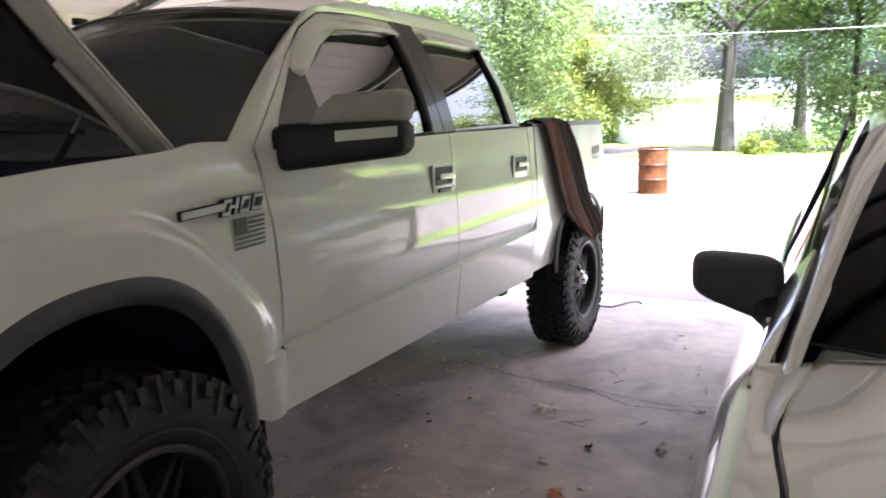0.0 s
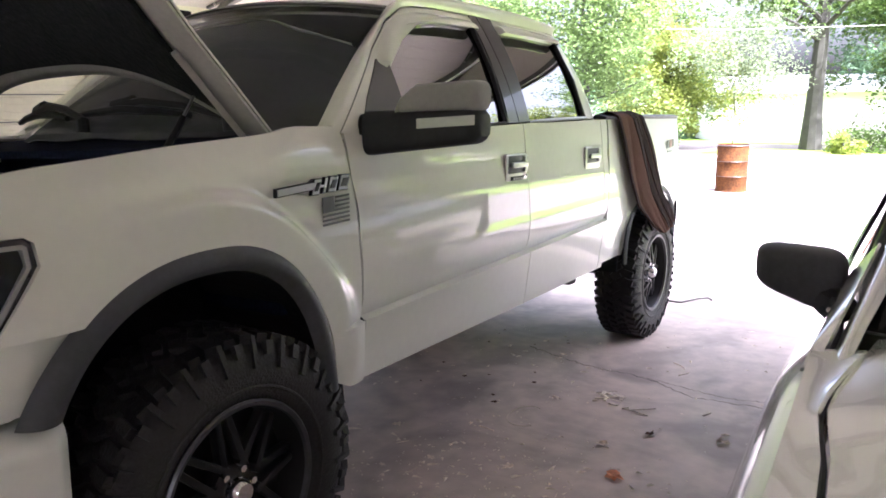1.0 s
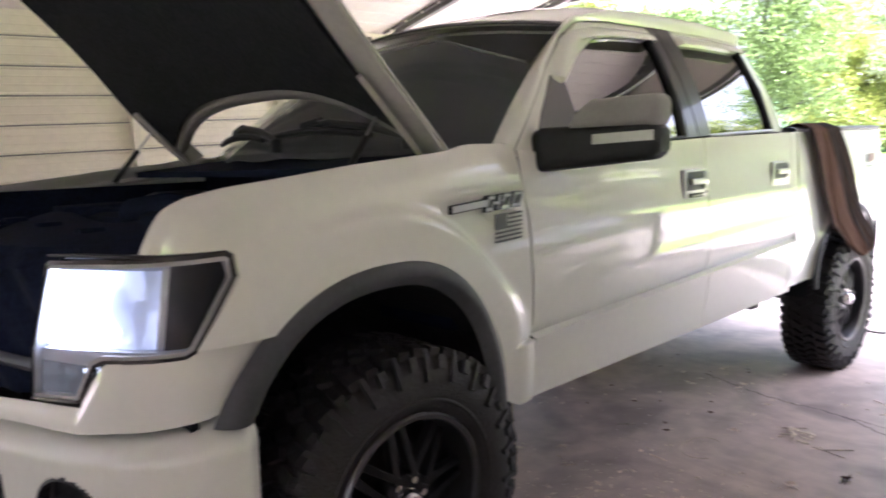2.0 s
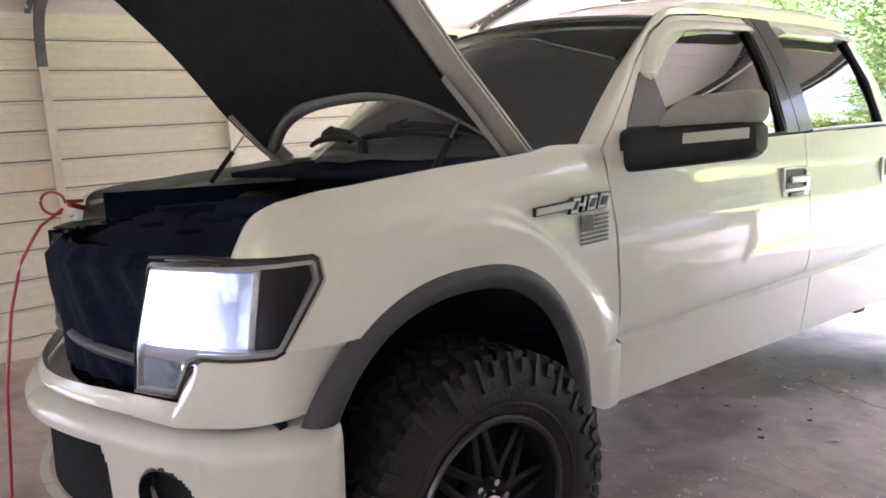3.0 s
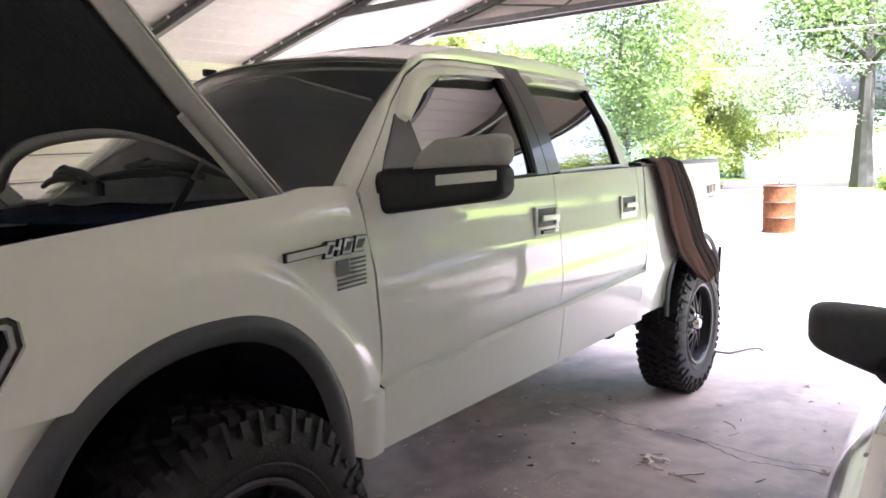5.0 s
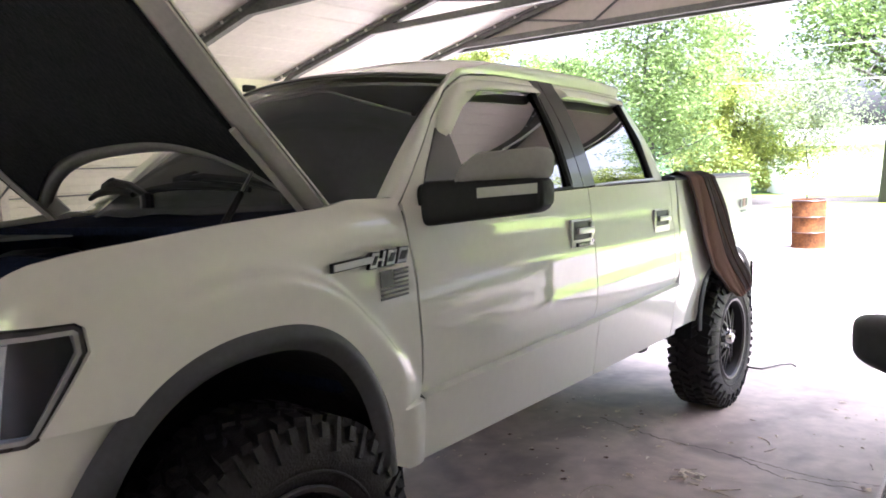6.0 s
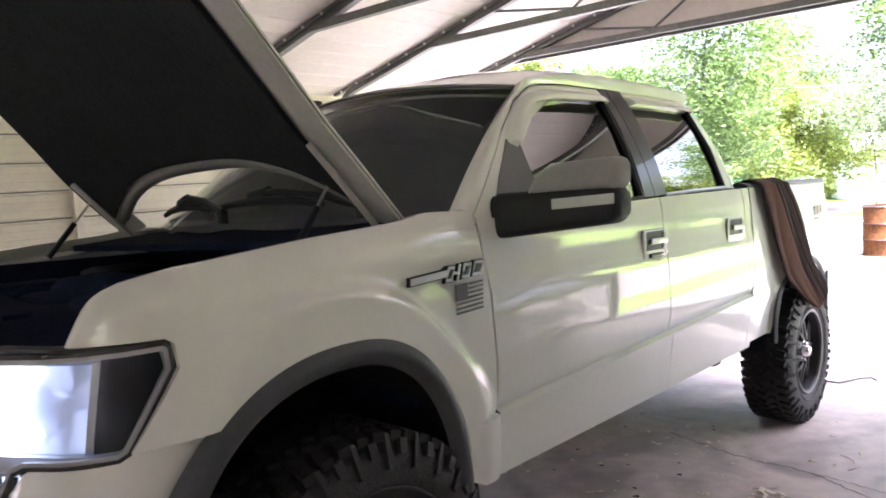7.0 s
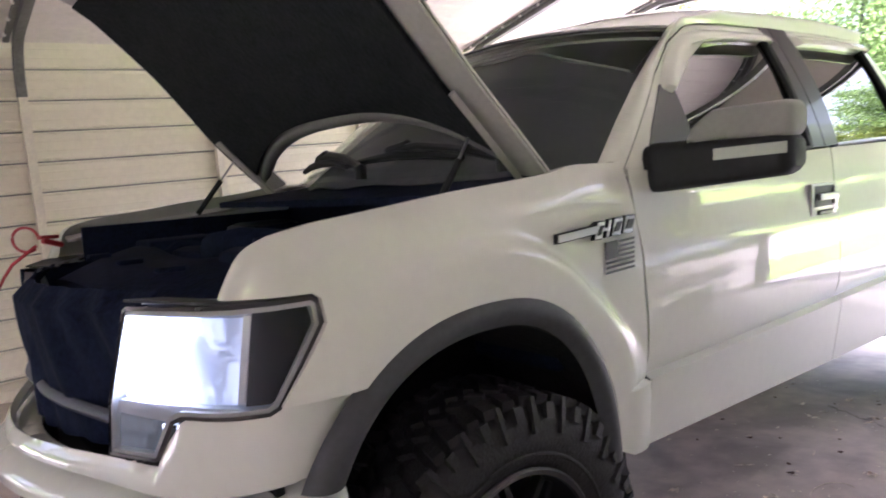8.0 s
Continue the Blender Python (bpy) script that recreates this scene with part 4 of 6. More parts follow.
part("screen_header", sheet(lambda u, v: ws(lerp(1, -1, u), lerp(0.972, 1.0, v), 0.006), 40, 3, 0.006, (0, 1, -0.6)), DECAL, screen)
for shift in (0.0, -0.60):
    at = lambda u, v, o: ws(u + shift, v, o)
    w = part("wiper", tubed([at(0.26, 0.105, 0.035), at(0.40, 0.115, 0.045), at(0.58, 0.085, 0.045), at(0.75, 0.03, 0.03)], [0.013, 0.016, 0.014, 0.013], 8), BLACK, truck, "black windscreen wiper")
    part("wiper_blade", tubed([at(0.02, 0.065, 0.02), at(0.14, 0.085, 0.024), at(0.30, 0.095, 0.028), at(0.48, 0.085, 0.024), at(0.60, 0.06, 0.02)], [0.010, 0.013, 0.017, 0.013, 0.010], 8), BLACK, w)
    part("wiper_clip", tubed([at(0.24, 0.115, 0.03), at(0.34, 0.125, 0.042)], 0.021, 8), BLACK, w)
    part("wiper_pivot", tubed([at(0.75, 0.0, 0.0), at(0.75, 0.03, 0.035)], 0.022, 10), BLACK, w)

# pillars, roof and upper door frames
d_in = [(0.62, 1.40), (0.75, 1.545), (0.90, 1.685), (1.04, 1.79), (1.20, 1.868), (1.40, 1.895), (1.655, 1.905)]
d_out = [(0.513, 1.431), (0.665, 1.585), (0.82, 1.735), (0.975, 1.85), (1.15, 1.93), (1.40, 1.952), (1.715, 1.958)]
r_in = [(0.508, 1.436), (0.660, 1.590), (0.815, 1.740), (0.970, 1.855), (1.148, 1.936), (1.40, 1.957), (1.72, 1.963), (2.2, 1.965), (2.56, 1.955)]


def strip(a, b, n, m, f, thick=0.025, inward=(-1, 0, 0)):
    def g(u, v):
        p, q = curve_at(a, u), curve_at(b, u)
        return f(lerp(p.x, q.x, v), lerp(p.y, q.y, v), v)
    return sheet(g, n, m, thick, inward)


fd = part("window_frame", strip(d_in, d_out, 40, 4, lambda y, z, v: gp(y, z, 0.004 + 0.006 * math.sin(math.pi * v))), WHITE, front_door, "white upper door frame")
mirrored(fd, XC, truck)
part("division_bar", tubed([gp(0.862, 1.675, 0.004), gp(0.905, 1.44, 0.004)], 0.008, 6), FRAME_PAINT, front_door, "grey window division bar")
sail = part("door_sail", strip([(0.585, 1.395), (0.69, 1.56), (0.805, 1.695)], [(0.90, 1.400), (0.885, 1.55), (0.872, 1.69)], 16, 6, lambda y, z, v: gp(y, z, 0.013), 0.012), PILLAR_BLACK, front_door, "black triangle at the mirror")


def rail_mesh():
    """A-pillar and roof rail in one: from the door gap up to the screen and the roof skin."""
    r_out3 = []
    for k in range(9):
        u = k / 8
        if k <= 4:
            p = ws(1.0, min(1.0, k / 4), 0.0)
            r_out3.append(p + Vector((0.004, -0.002, 0.004)))
    tail = [(-0.285, 1.40, 2.010), (-0.29, 1.75, 2.025), (-0.29, 2.2, 2.030), (-0.29, 2.62, 2.005)]
    r_out3 += [Vector(p) for p in tail]

    def g(u, v):
        i = u * 8
        k = min(7, int(i))
        a = gp(*[lerp(r_in[k][j], r_in[k + 1][j], i - k) for j in (0, 1)], 0.008)
        b = r_out3[k].lerp(r_out3[k + 1], i - k)
        p = a.lerp(b, v)
        return p + Vector((0.55, -0.1, 0.65)) * 0.028 * math.sin(math.pi * v)
    return sheet(g, 64, 8, 0.004, (-1, 0.3, -0.6))


rail = part("roof_rail", rail_mesh(), WHITE, truck, "white windscreen pillar and roof rail")
mirrored(rail, XC, truck)


def roof_point(u, v):
    y0 = 1.075 - 0.17 * (1 - abs(u) ** 2.2)
    y = lerp(y0, 2.63 - 0.02 * (1 - u * u), v)
    edge = lerp(lerp(1.93, 2.018, min(1, v * 4)), 2.0, max(0, (v - 0.85) / 0.15))
    hw = lerp(0.735, 0.712, min(1, v * 4))
    z = edge + 0.055 * (1 - u * u) + 0.012 * math.sin(math.pi * min(1, v * 1.1)) * (1 - u ** 8)
    return (XC + hw * u, y, z)


part("roof", sheet(lambda u, v: roof_point(lerp(1, -1, u), v), 40, 24, 0.02, (0, 0, -1)), WHITE, truck, "white roof panel")
part("roof_antenna", boxed((-1.55, 1.12, 2.035), (0.03, 0.07, 0.035), bevel=0.01), BLACK, truck)
w2b = [(1.862, 1.478), (2.555, 1.498)]
cp = part("rear_pillar", strip([(2.555, 1.49), (2.548, 1.70), (2.53, 1.90), (2.50, 1.955)], [(2.755, 1.492), (2.725, 1.72), (2.67, 1.92), (2.615, 2.0)], 24, 6, lambda y, z, v: gp(y, z, 0.006 - 0.03 * v * v)), WHITE, truck, "white rear cab pillar")
mirrored(cp, XC, truck)
top_r = part("window_frame", strip([(1.86, 1.905), (2.2, 1.912), (2.535, 1.908)], [(1.76, 1.962), (2.2, 1.962), (2.56, 1.955)], 24, 3, lambda y, z, v: gp(y, z, 0.006)), WHITE, rear_door, "white upper door frame")
mirrored(top_r, XC, truck)
for a, b, own in (([(1.655, 1.47), (1.668, 1.91), (1.67, 1.957)], [(1.748, 1.47), (1.735, 1.91), (1.733, 1.962)], front_door), ([(1.754, 1.47), (1.741, 1.91), (1.739, 1.962)], [(1.862, 1.478), (1.872, 1.91), (1.87, 1.962)], rear_door)):
    bp = part("pillar_trim", strip(a, b, 16, 4, lambda y, z, v: gp(y, z, 0.010)), PILLAR_BLACK, own, "satin black door pillar trim")
    mirrored(bp, XC, truck)


# side glass
def pane(lower, upper, own, label):
    g = part("side_window", strip(lower, upper, 30, 16, lambda y, z, v: gp(y, z, -0.012), 0.004), GLASS, own, label)
    mirrored(g, XC, truck)
    return g


pane([(0.60, 1.385), (0.80, 1.40), (1.05, 1.42), (1.3, 1.45), (1.67, 1.465)], [(0.63, 1.42), (0.88, 1.67), (1.03, 1.79), (1.20, 1.875), (1.67, 1.91)], front_door, "dark tinted front side window")
pane([(1.85, 1.47), (2.2, 1.48), (2.57, 1.49)], [(1.86, 1.91), (2.2, 1.918), (2.54, 1.912)], rear_door, "dark tinted rear side window")
for pts, own in (([(0.60, 1.382), (0.8, 1.40), (1.05, 1.42), (1.3, 1.452), (1.65, 1.470)], front_door), ([(1.86, 1.476), (2.2, 1.488), (2.56, 1.497)], rear_door)):
    part("belt_moulding", tubed([gp(y, z, 0.004) for y, z in pts], 0.010, 6), SATIN if own is rear_door else BLACK, own, "belt moulding below the glass")
for pts, own in (([(1.648, 1.475), (1.655, 1.70), (1.660, 1.905)], front_door), ([(2.548, 1.50), (2.545, 1.70), (2.528, 1.905)], rear_door)):
    part("window_seal", tubed([gp(y, z, -0.002) for y, z in pts], 0.014, 6), BLACK, own)


# rain visors over both windows
def visor(outer, inner, own, n):
    """A thin acrylic strip from the door frame out over the glass edge."""
    def f(u, v):
        a, b = curve_at(outer, u), curve_at(inner, u)
        p = a.lerp(b, v)
        end = min(1, u / 0.03, (1 - u) / 0.03) ** 0.5
        return gp(p.x, p.y, 0.008 + (0.006 + 0.022 * math.sin(min(1, v * 1.25) * math.pi / 2)) * end)
    return part("rain_visor", sheet(f, n, 8, 0.004, (-1, 0, 0)), WHITE, own, "white stick-on rain visor")


visor([(0.800, 1.680), (0.862, 1.760), (0.955, 1.835), (1.06, 1.883), (1.20, 1.912), (1.38, 1.922), (1.67, 1.928)],
      [(0.850, 1.664), (0.895, 1.728), (0.965, 1.790), (1.06, 1.838), (1.20, 1.866), (1.38, 1.876), (1.67, 1.884)], front_door, 48)
visor([(1.86, 1.940), (2.2, 1.946), (2.53, 1.936)], [(1.875, 1.888), (2.2, 1.894), (2.53, 1.888)], rear_door, 30)

# cab back, cabin
part("headliner", sheet(lambda u, v: Vector(roof_point(lerp(0.99, -0.99, u), lerp(0.02, 0.98, v))) - Vector((0, 0, 0.045)), 12, 10, 0.01, (0, 0, -1)), FRAME_PAINT, truck)
for sg in (1, -1):
    part("pillar_lining", sheet(lambda u, v: ws(sg * lerp(1.0, 0.90, u), v, -0.06 - 0.02 * u), 4, 12, 0.01, (0, 1, -0.6)), CABIN, truck)
part("cab_back", sheet(lambda u, v: (lerp(-0.05 - 0.24 * v, -1.95 + 0.24 * v, u), lerp(2.76, 2.62, v), lerp(0.75, 2.0, v)), 10, 10, 0.02, (0, -1, 0)), WHITE, truck)
part("cabin_floor", boxed((XC, 1.6, 0.72), (1.86, 2.25, 0.04)), CABIN, truck)
part("dashboard", boxed((XC, 0.62, 1.36), (1.7, 0.40, 0.16), bevel=0.05), CABIN, truck, "dark dashboard")
for x in (-0.55, -1.45):
    for y, nm in ((1.45, "seat"), (2.4, "seat")):
        s = part(nm, boxed((x, y, 1.15), (0.5, 0.18, 0.72), Matrix.Rotation(-0.15, 4, "X"), 0.05), CABIN, truck, "dark cabin seat")
        part("headrest", boxed((x, y + 0.07, 1.60), (0.26, 0.1, 0.18), None, 0.03), CABIN, s)

# towing mirror
def mirror_mesh(x0, x1, z0, z1, depth, taper):
    def f(u, v):
        x = lerp(x0, x1, u)
        y = 0.60 + 0.19 * max(0, x) / 0.32
        a = 2 * math.pi * v
        e = 0.5
        cy, cz = math.copysign(abs(math.cos(a)) ** e, math.cos(a)), math.copysign(abs(math.sin(a)) ** e, math.sin(a))
        k = 1 if u < 0.9 else math.sqrt(max(0.0, 1 - ((u - 0.9) / 0.1) ** 2 * 0.6))
        k *= 1 if u > 0.06 else 0.9
        zz0, zz1 = z0(x), z1(x)
        return (x, y + depth / 2 - cy * depth / 2 * k, (zz0 + zz1) / 2 + cz * (zz1 - zz0) / 2 * k)
    bm = sheet(f, 30, 32)
    bmesh.ops.remove_doubles(bm, verts=bm.verts, dist=0.0004)
    bmesh.ops.holes_fill(bm, edges=[e for e in bm.edges if e.is_boundary])
    return bm


mir = part("door_mirror", mirror_mesh(-0.03, 0.318, lambda x: 1.366 + 0.030 * max(0, x) / 0.3, lambda x: 1.512 + 0.004 * x / 0.3, 0.11, 0), BLACK, truck, "black towing mirror with a pale grey cap")
part("mirror_cap", mirror_mesh(0.085, 0.320, lambda x: 1.500, lambda x: 1.520 + 0.072 * min(1, max(0, (x - 0.085) / 0.055)) ** 0.6 + 0.012 * (x - 0.1) / 0.2, 0.105, 0), CAP_PAINT, mir, "pale grey upper mirror cap")
strip_pts = lambda u: 0.60 + 0.19 * lerp(0.150, 0.316, u) / 0.32 - 0.004
part("marker_strip", sheet(lambda u, v: (lerp(0.150, 0.312, u), strip_pts(u), lerp(1.450, 1.482, v) + 0.008 * u), 6, 3, 0.008, (0, 1, 0)), REFLECTOR, mir, "pale grey marker strip")
part("mirror_glass", boxed((0.21, 0.845, 1.50), (0.19, 0.006, 0.15), Matrix.Rotation(0.12, 4, "Z"), 0.02), CHROME, mir)
far_m = mirrored(mir, XC, truck)
for c in list(mir.children):
    mirrored(c, XC, far_m)


# door handles
def handle(y, own, keypad):
    z = 1.275 + (y - 1.66) * 0.008
    h = part("door_handle", boxed((0.005, y, z), (0.018, 0.200, 0.122), None, 0.009), SATIN, own, "chrome door handle in its surround")
    part("handle_recess", boxed((0.0115, y - 0.004, z + 0.012), (0.010, 0.160, 0.080), None, 0.004), FLARE, h)
    part("handle_grip", boxed((0.022, y + 0.012, z + 0.010), (0.016, 0.150, 0.026), None, 0.007), SATIN, h)
    part("grip_end", boxed((0.018, y + 0.072, z + 0.012), (0.014, 0.030, 0.070), None, 0.006), SATIN, h)
    if keypad:
        k = part("keypad", boxed((0.017, y + 0.0, z - 0.049), (0.008, 0.12, 0.018), None, 0.003), BLACK, h)
        for i in range(5):
            part("key_button", boxed((0.0225, y - 0.042 + 0.021 * i, z - 0.049), (0.004, 0.013, 0.010), None, 0.001), REFLECTOR, h)
        part("key_lock", lathe(bmesh.new(), [(0.0, 0.003), (0.008, 0.003), (0.009, 0.0)], (0.019, y + 0.082, z - 0.038), "x", 12), GLOSS_BLACK, h)
    return h


handle(1.655, front_door, True)
handle(2.545, rear_door, False)

# badge of plain bars and a flag decal on the fender
badge = part("fender_badge", sheet(lambda u, v: (0.024, lerp(0.178, 0.345, u), 1.262 + 0.026 * v * (1 if u < 0.85 else 1.3) + 0.07 * (lerp(0.178, 0.345, u) - 0.18)), 12, 2, 0.012, (-1, 0, 0)), BLACK, truck, "chrome and black badge of plain bars")
part("badge_infill", sheet(lambda u, v: (0.028, lerp(0.182, 0.338, u), 1.2655 + 0.019 * v + 0.07 * (lerp(0.182, 0.338, u) - 0.18)), 4, 2, 0.005, (-1, 0, 0)), BADGE, badge)


def badge_slab(ya, yb, za, zb, x, mat, name):
    """A slab leaning forwards like the rest of the badge."""
    return part(name, sheet(lambda u, v: (x, lerp(ya, yb, u) + 0.014 * v, lerp(za, zb, v) + 0.06 * (ya - 0.3)), 2, 2, 0.012, (-1, 0, 0)), mat, badge)


for ya, yb in ((0.318, 0.352), (0.366, 0.380), (0.388, 0.428), (0.436, 0.482)):
    badge_slab(ya, yb, 1.256, 1.306, 0.026, BLACK, "badge_bar")
    badge_slab(ya + 0.0025, yb - 0.0025, 1.259, 1.303, 0.0285, BADGE, "bar_face")
    if yb - ya > 0.03:
        badge_slab(ya + 0.010, yb - 0.010, 1.268, 1.294, 0.0310, BLACK, "bar_core")
badge_slab(0.345, 0.368, 1.276, 1.284, 0.027, BADGE, "badge_link")
flag = part("flag_decal", boxed((0.0185, 0.400, 1.226), (0.003, 0.052, 0.043), Matrix.Rotation(0.05, 4, "X")), DECAL, truck, "grey flag decal")
for k in range(7):
    y0 = 0.432 if k < 3 else 0.375
    part("stripe", boxed((0.0185, (y0 + 0.498) / 2, 1.2425 - 0.0135 * k + 0.05 * ((y0 + 0.498) / 2 - 0.40)), (0.003, 0.498 - y0, 0.0065), Matrix.Rotation(0.05, 4, "X")), DECAL, flag)

# bed
def bed_x(y, z):
    return SIDE(z - 0.03) - 0.012 - 0.105 * max(0, (y - 3.3) / 1.3) ** 1.6


BED_A, BED_R, BED_Z = 3.67, 0.545, 0.47


def bed_arch(y):
    q = abs(y - BED_A) / BED_R
    return BED_Z + 0.57 * max(0.0, 1 - q ** 2.4) ** (1 / 2.4) if q < 1 else 0.0


def bed_mesh():
    def f(u, v):
        y = lerp(2.838, 4.60, u)
        b = max(0.64 + 0.02 * (y - 2.8), bed_arch(y))
        t = belt(y) + 0.012
        z = lerp(b, t, v)
        return (bed_x(y, z) + 0.02 * math.exp(-((z - bed_arch(y) - 0.02) / 0.05) ** 2) * (1 if bed_arch(y) > 0.6 else 0), y, z)
    return sheet(f, 90, 30, 0.02, (-1, 0, 0))


bed = part("bed_side", bed_mesh(), WHITE, truck, "white bed side")
# black filler panel in place of the shade between cab and bed
part("cab_gap_panel", boxed((-0.075, 2.820, 1.06), (0.09, 0.030, 0.80)), BLACK, truck, "black panel standing in for the shaded gap between cab and bed")
mirrored(bed, XC, truck)
trim = part("arch_trim", sheet(lambda u, v: (0.012 - 0.03 * max(0, u - 0.5) + 0.012 * math.sin(math.pi * v), BED_A + (BED_R - 0.03 + 0.04 * v) * math.copysign(abs(math.cos(math.pi * (1 - u))) ** (2 / 2.4), -math.cos(math.pi * u)), BED_Z + 0.12 + (0.42 + 0.04 * v) * abs(math.sin(math.pi * u)) ** (2 / 2.4)), 40, 4, 0.02, (-1, 0, 0)), FLARE, truck, "dark rear wheel-arch trim")
rail_cap = part("bed_rail_cap", sheet(lambda u, v: (lerp(0.0, -0.12, v) + bed_x(lerp(2.81, 4.61, u), 1.45), lerp(2.81, 4.61, u), belt(lerp(2.81, 4.61, u)) + 0.014 + 0.014 * math.sin(math.pi * v)), 20, 6, 0.02, (0, 0, -1)), BLACK, truck, "black bed rail cap")
mirrored(rail_cap, XC, truck)
part("tailgate", boxed((XC, 4.60, 1.18), (1.62, 0.06, 0.68), bevel=0.02), WHITE, truck)
part("bed_floor", boxed((XC, 3.7, 0.98), (1.66, 1.75, 0.05)), CHASSIS, truck)
part("bed_front", boxed((XC, 2.84, 1.25), (1.66, 0.04, 0.50)), CHASSIS, truck)
tl = part("tail_lamp", sheet(lambda u, v: (-0.118 - 0.075 * u ** 2, 4.565 + 0.05 * math.sin(u * math.pi / 2), lerp(1.10, 1.39, v)), 8, 6, 0.03, (-1, -0.5, 0)), TAIL, truck, "red tail lamp")
mirrored(tl, XC, truck)
rb = part("rear_bumper", sheet(lambda u, v: (-0.10 - 0.9 * u, 4.62 + 0.14 * min(1, u * 5) ** 0.5, lerp(0.66, 0.86, v)), 30, 6, 0.03, (0, -1, 0)), CHROME, truck, "chrome rear bumper")
mirrored(rb, XC, truck)
dec = part("bed_decal", boxed((-0.052, 4.13, 1.315), (0.003, 0.07, 0.055), Matrix.Rotation(0.09, 4, "Z")), DECAL, truck, "decal of plain grey and red bars")
part("red_bar", boxed((-0.063, 4.235, 1.318), (0.003, 0.085, 0.058), Matrix.Rotation(0.11, 4, "Z")), RED_DECAL, dec)
part("grey_bar", boxed((-0.0745, 4.34, 1.322), (0.003, 0.06, 0.055), Matrix.Rotation(0.13, 4, "Z")), DECAL, dec)
part("small_bar", boxed((-0.061, 4.22, 1.262), (0.003, 0.2, 0.012), Matrix.Rotation(0.11, 4, "Z")), DECAL, dec)

# chassis and wheel wells
for x in (-0.62, -1.38):
    part("frame_rail", boxed((x, 1.95, 0.60), (0.08, 5.2, 0.14)), CHASSIS, truck)
part("rocker_inner", boxed((-0.14, 1.68, 0.70), (0.08, 2.2, 0.10)), CHASSIS, truck)
part("underbody", boxed((XC, 1.7, 0.675), (1.75, 2.3, 0.04)), CHASSIS, truck)
part("body_mount", boxed((-0.22, 2.74, 0.585), (0.12, 0.10, 0.14), None, 0.02), CHASSIS, truck)
part("transmission", boxed((XC, 1.2, 0.55), (0.34, 1.2, 0.22), None, 0.05), CHASSIS, truck)
part("muffler", tubed([(-1.25, 1.6, 0.52), (-1.25, 2.3, 0.52)], 0.09, 12), CHASSIS, truck)
for y in (0.0, 3.67):
    part("axle", tubed([(-0.2, y, 0.44), (-1.8, y, 0.44)], 0.05, 10), CHASSIS, truck)
    d = bmesh.new()
    bmesh.ops.create_uvsphere(d, u_segments=16, v_segments=10, radius=0.16, matrix=Matrix.Translation((XC, y, 0.44)))
    part("differential", d, CHASSIS, truck)
for y, r in ((-0.05, 0.55), (3.67, 0.56)):
    def well(u, v, y=y, r=r):
        a = lerp(math.pi * 0.98, math.pi * 0.02, u)
        return (lerp(-0.03, -0.52, v), y + r * math.cos(a), 0.50 + (r + 0.03) * math.sin(a))
    w = part("wheel_well", sheet(well, 28, 6, 0.01, (0, 0, 1)), PAD, truck)
    mirrored(w, XC, truck)
    wb = part("well_wall", boxed((-0.53, y, 0.80), (0.02, 1.08, 0.60)), PAD, truck)
    mirrored(wb, XC, truck)
part("splash_shield", boxed((-0.28, -0.60, 0.72), (0.5, 0.02, 0.45)), PAD, truck)


